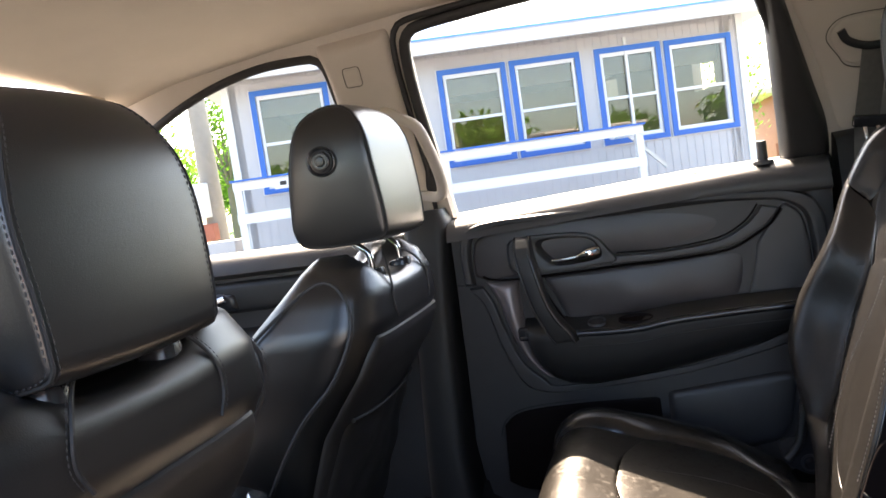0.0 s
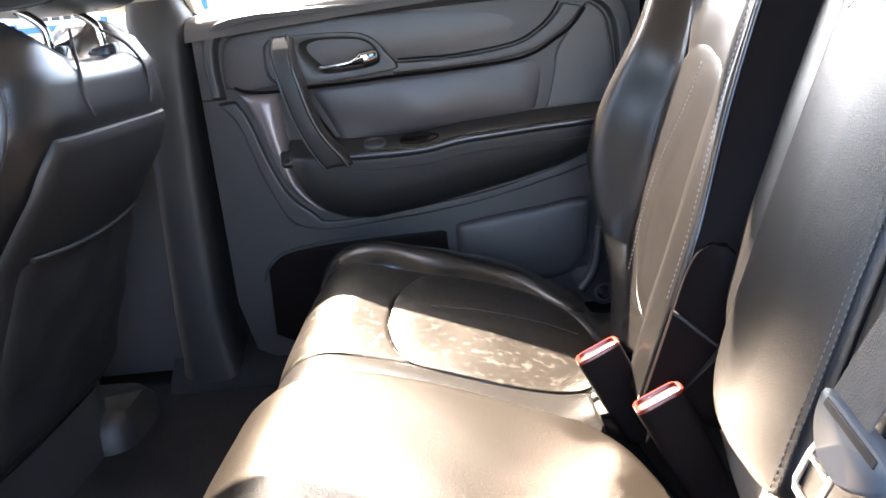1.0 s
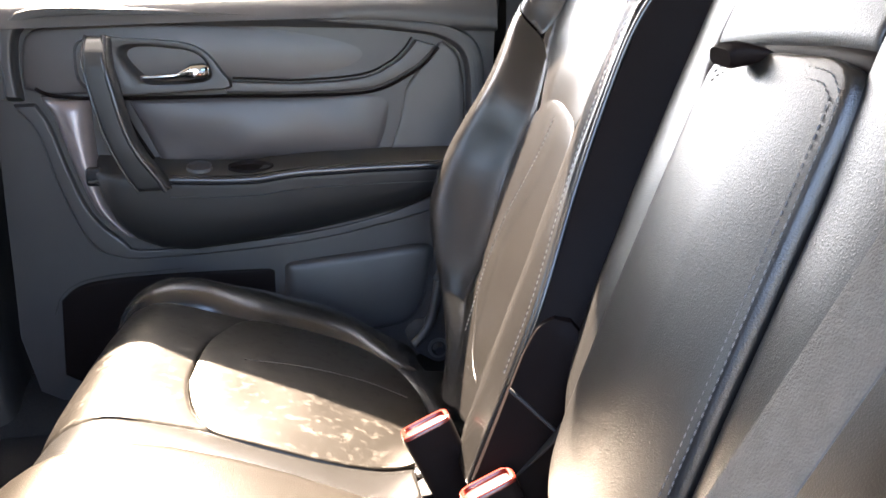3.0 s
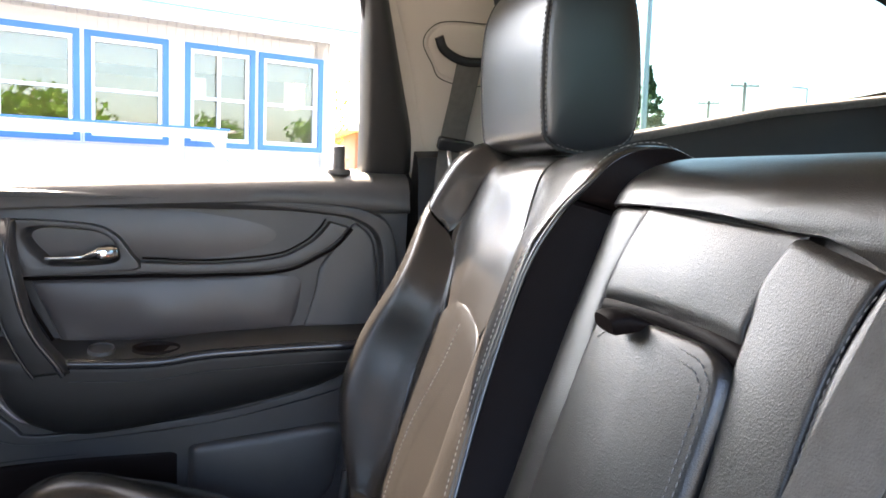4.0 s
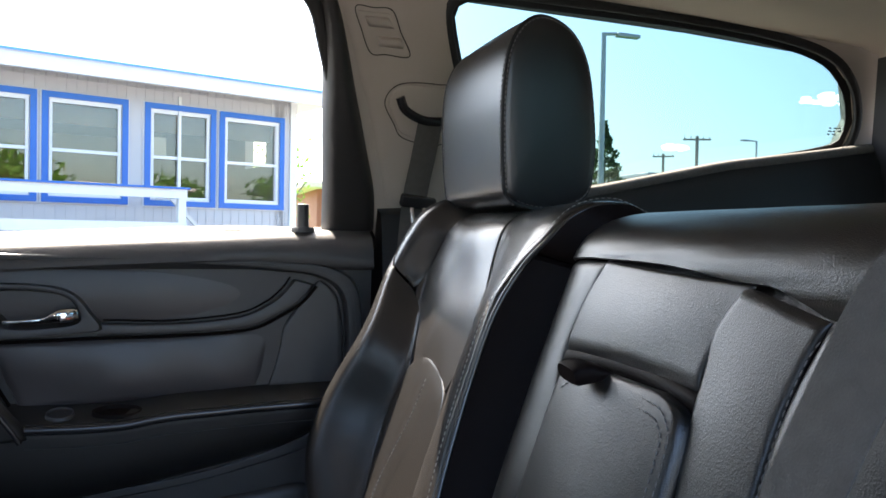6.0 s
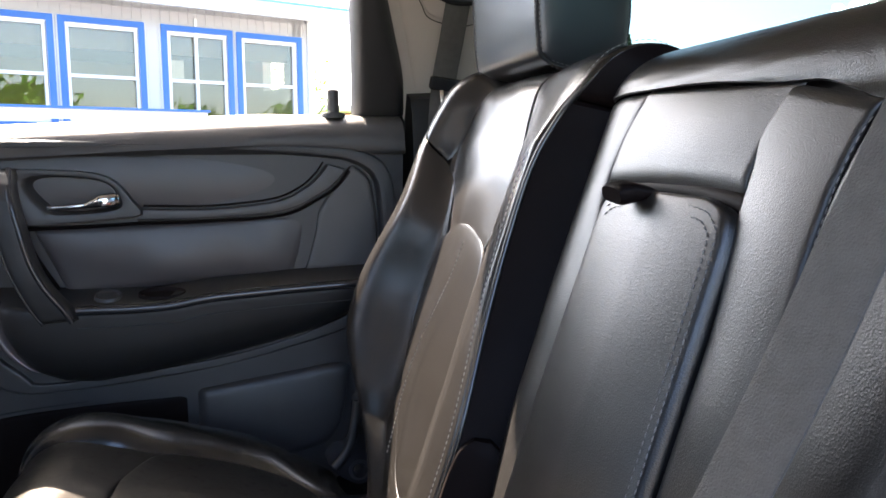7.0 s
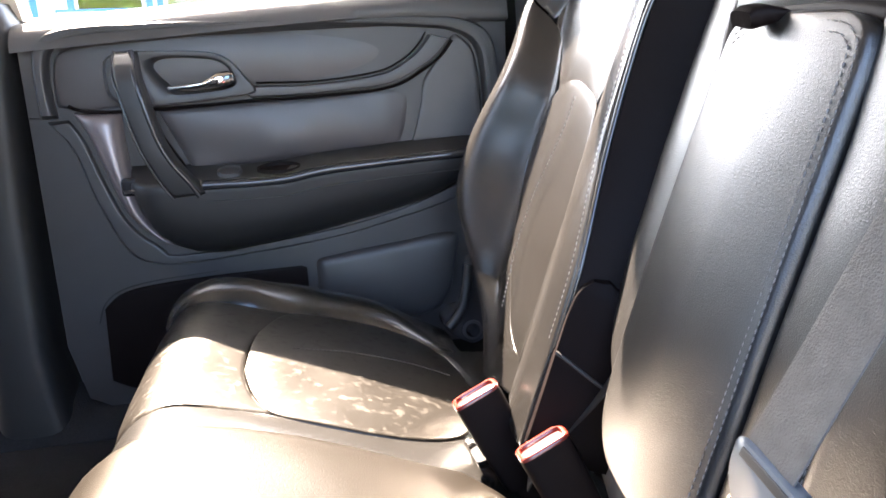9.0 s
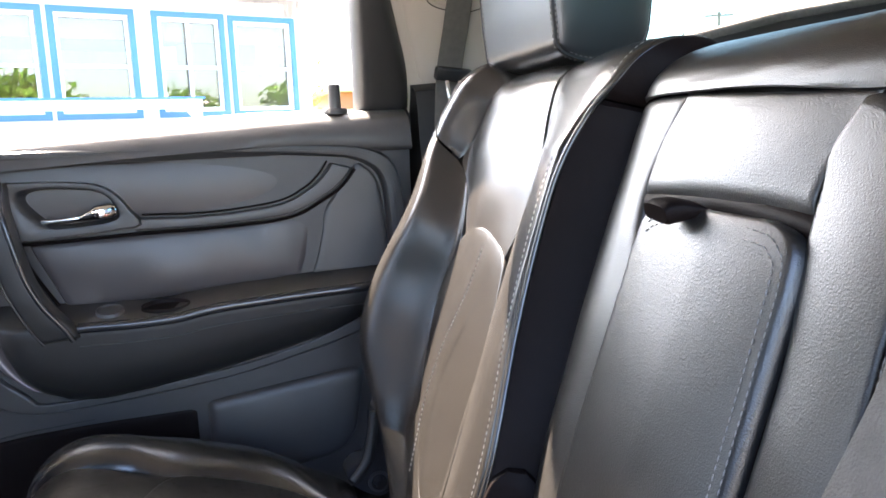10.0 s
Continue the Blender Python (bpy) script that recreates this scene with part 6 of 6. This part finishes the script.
# Fascia, soffit and low roof.
beam("fascia", (U0 - 0.5, 3.06, 0.55), (U1 + 0.6, 3.06, 0.55), 0.09, 0.03, WHITE, office, "white fascia board")
sheet("soffit", [(U0 - 0.5, -0.55), (U1 + 0.6, -0.55), (U1 + 0.6, 6.5), (U0 - 0.5, 6.5)], [], lambda u, w, h: front(u, 3.12 + h, -w), WHITE, office, 0.04)
sheet("roof", [(U0 - 0.55, -0.62), (U1 + 0.65, -0.62), (U1 + 0.65, 3.0), (U0 - 0.55, 3.0)], [], lambda u, w, h: front(u, 3.165 + 0.25 * (w + 0.62) + h, -w), ROOF, office, 0.03, "sunlit blue roof sheet")
beam("corner_board", (U1, 0.25, 0.01), (U1, ZT, 0.01), 0.05, 0.02, WHITE, office)
beam("corner_board", (U0, 0.25, 0.01), (U0, ZT, 0.01), 0.05, 0.02, WHITE, office)
beam("skirting", (U0, 0.14, 0.0), (U1, 0.14, 0.0), 0.14, 0.02, ROOM, office)

# Deck with its white railing and blue cap rail.
deck = thing("deck_railing", "white timber deck railing with a blue cap", "railing")
for u0, u1 in ((-6.85, -5.2), (-4.30, -1.74)):
    beam("top_rail", (u0, 1.635, 1.0), (u1, 1.635, 1.0), 0.055, 0.02, WHITE, deck)
    beam("cap_rail", (u0 - 0.02, 1.70, 1.0), (u1 + 0.02, 1.70, 1.0), 0.012, 0.06, BLUE, deck, "blue cap rail")
    beam("middle_rail", (u0, 1.235, 1.0), (u1, 1.235, 1.0), 0.06, 0.02, WHITE, deck)
    for u in (u0 + 0.05, u1 - 0.05):
        beam("post", (u, 0.0, 0.95), (u, 1.69, 0.95), 0.045, 0.045, WHITE, deck)
beam("top_rail", (-1.80, 1.635, 1.0), (-1.80, 1.635, 0.05), 0.05, 0.02, WHITE, deck)
beam("stair_rail", (-1.72, 1.60, 0.35), (-1.25, 1.12, 0.35), 0.02, 0.02, STEEL, deck, "thin grey handrail")
sheet("deck_boards", [(-6.9, 0.05), (-1.7, 0.05), (-1.7, 1.05), (-6.9, 1.05)], [], lambda u, w, h: front(u, 0.62 + h, w), SIDING, deck, 0.12)
sign = beam("notice_board", (-6.35, 1.60, 1.03), (-5.75, 1.60, 1.03), 0.06, 0.006, WHITE, None, "")
tagged(sign, "small white notice with dark writing on the railing", "sign")
for k in range(5):
    beam("writing_bar", (-6.28 + k * 0.11, 1.605, 1.039), (-6.20 + k * 0.11, 1.605, 1.039), 0.025, 0.002, RUBBER, sign)


def leaf_crown(name, centre, radii, count, size, mat, parent, seed, shape=1.0, cone=False):
    """A crown of many small leaf clumps, thinner towards its rim."""
    rnd = random.Random(seed)
    verts, faces = [], []
    knots = [(rnd.gauss(0, 1), rnd.gauss(0, 1), rnd.gauss(0, 1), rnd.uniform(0.25, 0.5)) for _ in range(26)]
    for _ in range(count):
        if cone:
            h = rnd.random() ** 1.6
            a, r = rnd.uniform(0, 6.283), (1 - h) * (0.55 + 0.45 * rnd.random()) * (0.8 + 0.2 * math.sin(h * 60))
            p = Vector((r * math.cos(a), r * math.sin(a), 2 * h - 1))
        else:
            k = rnd.choice(knots)
            base = Vector(k[:3]).normalized() * (0.62 * rnd.uniform(0.6, 1.1))
            p = base + Vector((rnd.gauss(0, 1), rnd.gauss(0, 1), rnd.gauss(0, 1))).normalized() * k[3] * rnd.random() ** 0.4
        p = Vector(centre) + Vector((p.x * radii[0], p.y * radii[1], p.z * radii[2]))
        n = Vector((rnd.gauss(0, 1), rnd.gauss(0, 1), rnd.gauss(0, 1))).normalized()
        u = n.orthogonal().normalized() * size * rnd.uniform(0.5, 1.3)
        v = n.cross(u) * rnd.uniform(0.5, 0.9)
        s = len(verts)
        verts += [p - u, p + v * 0.6, p + u, p - v * 0.6]
        faces += [(s, s + 1, s + 2, s + 3)]
    return tagged(mesh_object(name, verts, faces, mat, parent, "", smooth=False), kind="stuff")


def tree(at, height, radii, count, size, mat, seed, words, cone=False, trunk_top=0.45):
    top = thing("tree", words, "tree")
    x, y, z = at
    rnd = random.Random(seed)
    tube("trunk", [(x, y, z), (x + 0.05 * height * rnd.uniform(-1, 1) * 0.3, y, z + height * 0.3), (x, y, z + height * (0.92 if cone else 0.7))], height * 0.022, BARK, top, None, (0, 1, 0), 14, 10, 2, taper=lambda s: 1.2 - 1.05 * s)
    if not cone:
        for i in range(6):
            a = i * 1.05 + rnd.random()
            tube("limb", [(x, y, z + height * 0.32), (x + math.cos(a) * radii[0] * 0.35, y + math.sin(a) * radii[1] * 0.35, z + height * 0.5), (x + math.cos(a) * radii[0] * 0.75, y + math.sin(a) * radii[1] * 0.75, z + height * (0.6 + 0.1 * rnd.random()))], height * 0.009, BARK, top, None, (0.1, 0.2, 1), 10, 8, 2, taper=lambda s: 1.1 - 0.9 * s)
    leaf_crown("crown", (x, y, z + height - radii[2]), radii, count, size, mat, top, seed, cone=cone)
    return top


tree((-22.5, 30, 0.03), 6.3, (3.3, 3.3, 2.9), 9000, 0.16, LEAVES, 4, "full round bright green tree on the lawn")
tree((-15.5, 26, 0.03), 7.5, (1.6, 1.6, 3.0), 1500, 0.12, LEAVES, 9, "thin sparse young tree beside the office")
tree((-34.0, 60, 0.03), 9.0, (7, 7, 4.3), 4000, 0.35, LEAVES, 12, "broad green tree far behind the lawn")
tree((-22.0, 62, 0.03), 5.0, (6, 5, 2.4), 3000, 0.3, LEAVES, 13, "low green trees far behind the lawn")
tree((23.2, 39.2, 0.03), 7.9, (3.4, 3.4, 3.9), 5500, 0.16, NEEDLES, 21, "dark conifer behind the yard", cone=True)
tree((28.4, 44.5, 0.03), 4.9, (2.4, 2.4, 2.2), 3500, 0.2, LEAVES, 22, "light green tree beside the conifer")
tree((2.75, 22.0, 0.03), 4.6, (1.3, 1.3, 1.8), 1600, 0.07, LEAVES, 31, "small thin leafy tree behind the office")
# Trees across the yard, mirrored by the office windows.
for i, (x, y, h) in enumerate(((-6, -34, 4.5), (3, -33, 4.8), (16, -28, 6.0), (23, -22, 4.6), (30, -16, 5.5))):
    tree((x, y, 0.0), h, (5, 4, h * 0.42), 3000, 0.3, LEAVES, 40 + i, "green tree on the far side of the yard")

store = thing("red_store", "low red brown store shed across the yard", "building")
block("walls", (11.5, -14.5, 0.0), (16.5, -11.0, 2.9), BRICK, store, 0.02)
block("roof", (11.2, -14.9, 2.9), (16.8, -10.6, 3.05), SIDING, store, 0.03, "pale flat roof")
block("door", (13.2, -11.0, 0.0), (14.2, -10.96, 2.1), WHITE, store, 0.01)

pole = thing("utility_pole", "weathered wooden pole with a white meter box", "utility pole")
tube("shaft", [(-9.0, 14.0, 0.0), (-9.05, 14.0, 5.0), (-9.1, 14.0, 10.5)], 0.23, WOOD_POLE, pole, None, (0, 1, 0), 12, 18, 2, taper=lambda s: 1.0 - 0.35 * s)
block("meter_box", (-9.45, 13.55, 1.35), (-8.95, 13.80, 2.1), WHITE, pole, 0.03, "white meter box")
block("red_panel", (-9.30, 13.57, 0.85), (-8.85, 13.78, 1.22), BRICK, pole, 0.02, "red panel")
post = thing("yard_post", "short pale concrete post beside the pole", "post")
tube("shaft", [(-10.3, 14.5, 0.0), (-10.3, 14.5, 2.0)], 0.10, WHITE, post, None, (0, 1, 0), 4, 12)
cone = thing("traffic_drum", "orange and white striped traffic drum", "traffic drum")
for k in range(5):
    hull("band", [oval((-9.9, 15.0, z), (r, 0, 0), (0, r, 0), 2, 20) for z, r in ((0.2 * k, 0.27 - 0.025 * k), (0.2 * k + 0.198, 0.25 - 0.025 * k))], WHITE if k % 2 else ORANGE, cone)
wall_block = block("barrier", (-10.5, 12.2, 0.0), (-7.6, 12.7, 0.85), SIDING, None, 0.03)
tagged(wall_block, "low pale concrete barrier in the yard", "barrier")

shed = thing("red_shed", "red brown low building behind the office", "building")
block("walls", (5.0, 30, 0.0), (13.0, 38, 2.9), BRICK, shed, 0.02)
block("roof", (4.3, 29.2, 2.9), (13.6, 38.6, 3.15), ROOM, shed, 0.05, "dark flat roof")
pb = thing("post_box_stand", "small dark post by the grass", "post")
tube("shaft", [(4.6, 28.0, 0.0), (4.6, 28.0, 1.1)], 0.06, BRICK, pb, None, (0, 1, 0), 3, 10)

hall = thing("green_hall", "long pale green low hall behind the yard", "building")
block("walls", (33.4, 50, 0.0), (75, 70, 5.4), GREEN_WALL, hall, 0.05)
block("roof", (32.6, 49.2, 5.4), (76, 71, 6.1), SIDING, hall, 0.1, "pale flat roof edge")
block("door", (34.0, 49.95, 0.0), (36.2, 50.0, 4.6), WHITE, hall, 0.01)


def lamp_post(x, y, h, arm, words, r=0.09):
    top = thing("street_lamp", words, "street lamp", group="yard lamps")
    tube("pole", [(x, y, 0), (x, y, h)], r, STEEL, top, None, (0, 1, 0), 6, 14, 2, taper=lambda s: 1.0 - 0.3 * s)
    tube("arm", [(x, y, h - 0.05), (x + arm * 0.5, y, h + 0.02), (x + arm, y, h)], r * 0.5, STEEL, top, None, (0, 1, 0), 6, 10)
    block("lamp_head", (x + min(arm, arm * 0.35), y - 0.14, h - 0.10), (x + max(arm, arm * 0.35), y + 0.14, h + 0.04), STEEL, top, 0.03)


lamp_post(14.86, 25.0, 8.85, 1.5, "tall grey steel lamp post in the yard", 0.13)
lamp_post(51.5, 60.0, 10.6, -1.8, "grey steel lamp post behind the hall", 0.14)
power = [(44.8, 60.0, 10.7, 1.5), (52.0, 76.0, 10.9, 1.4), (63.0, 78.0, 9.5, 1.3)]
for x, y, h, w in power:
    p = thing("power_pole", "wooden power pole with a crossarm", "power pole", group="power poles")
    tube("shaft", [(x, y, 0), (x, y, h)], 0.16, WOOD_POLE, p, None, (0, 1, 0), 4, 12)
    tube("crossarm", [(x - w, y, h - 0.4), (x + w, y, h - 0.25)], 0.09, WOOD_POLE, p, None, (0, 0, 1), 3, 8, 4)
    for k in (-0.9, -0.45, 0.45, 0.9):
        tube("insulator", [(x + w * k, y, h - 0.35), (x + w * k, y, h - 0.02)], 0.06, WHITE, p, None, (0, 1, 0), 3, 8)


def cloud(x, y, z, s, seed):
    rnd = random.Random(seed)
    bm = bmesh.new()
    for _ in range(14):
        m = Matrix.Translation((x + rnd.gauss(0, 1.0) * s, y + rnd.gauss(0, 0.4) * s, z + abs(rnd.gauss(0, 0.22)) * s)) @ Matrix.Diagonal((s * rnd.uniform(0.35, 0.8), s * rnd.uniform(0.3, 0.6), s * rnd.uniform(0.16, 0.34), 1))
        bmesh.ops.create_icosphere(bm, subdivisions=3, radius=1, matrix=m)
    for v in bm.verts:
        v.co += v.normal * s * 0.12 * noise.noise(v.co / (s * 0.25))
    me = bpy.data.meshes.new("cloud")
    for f in bm.faces:
        f.smooth = True
    bm.to_mesh(me)
    bm.free()
    me.materials.append(CLOUD)
    tagged(new("cloud", me), "small white fair-weather cloud", "cloud", group="clouds", kind="structure")


for i, (x, y, z, s) in enumerate(((1060, 1049, 240, 22), (1010, 1060, 238, 12), (735, 1049, 143, 13))):
    cloud(x, y, z, s, 70 + i)
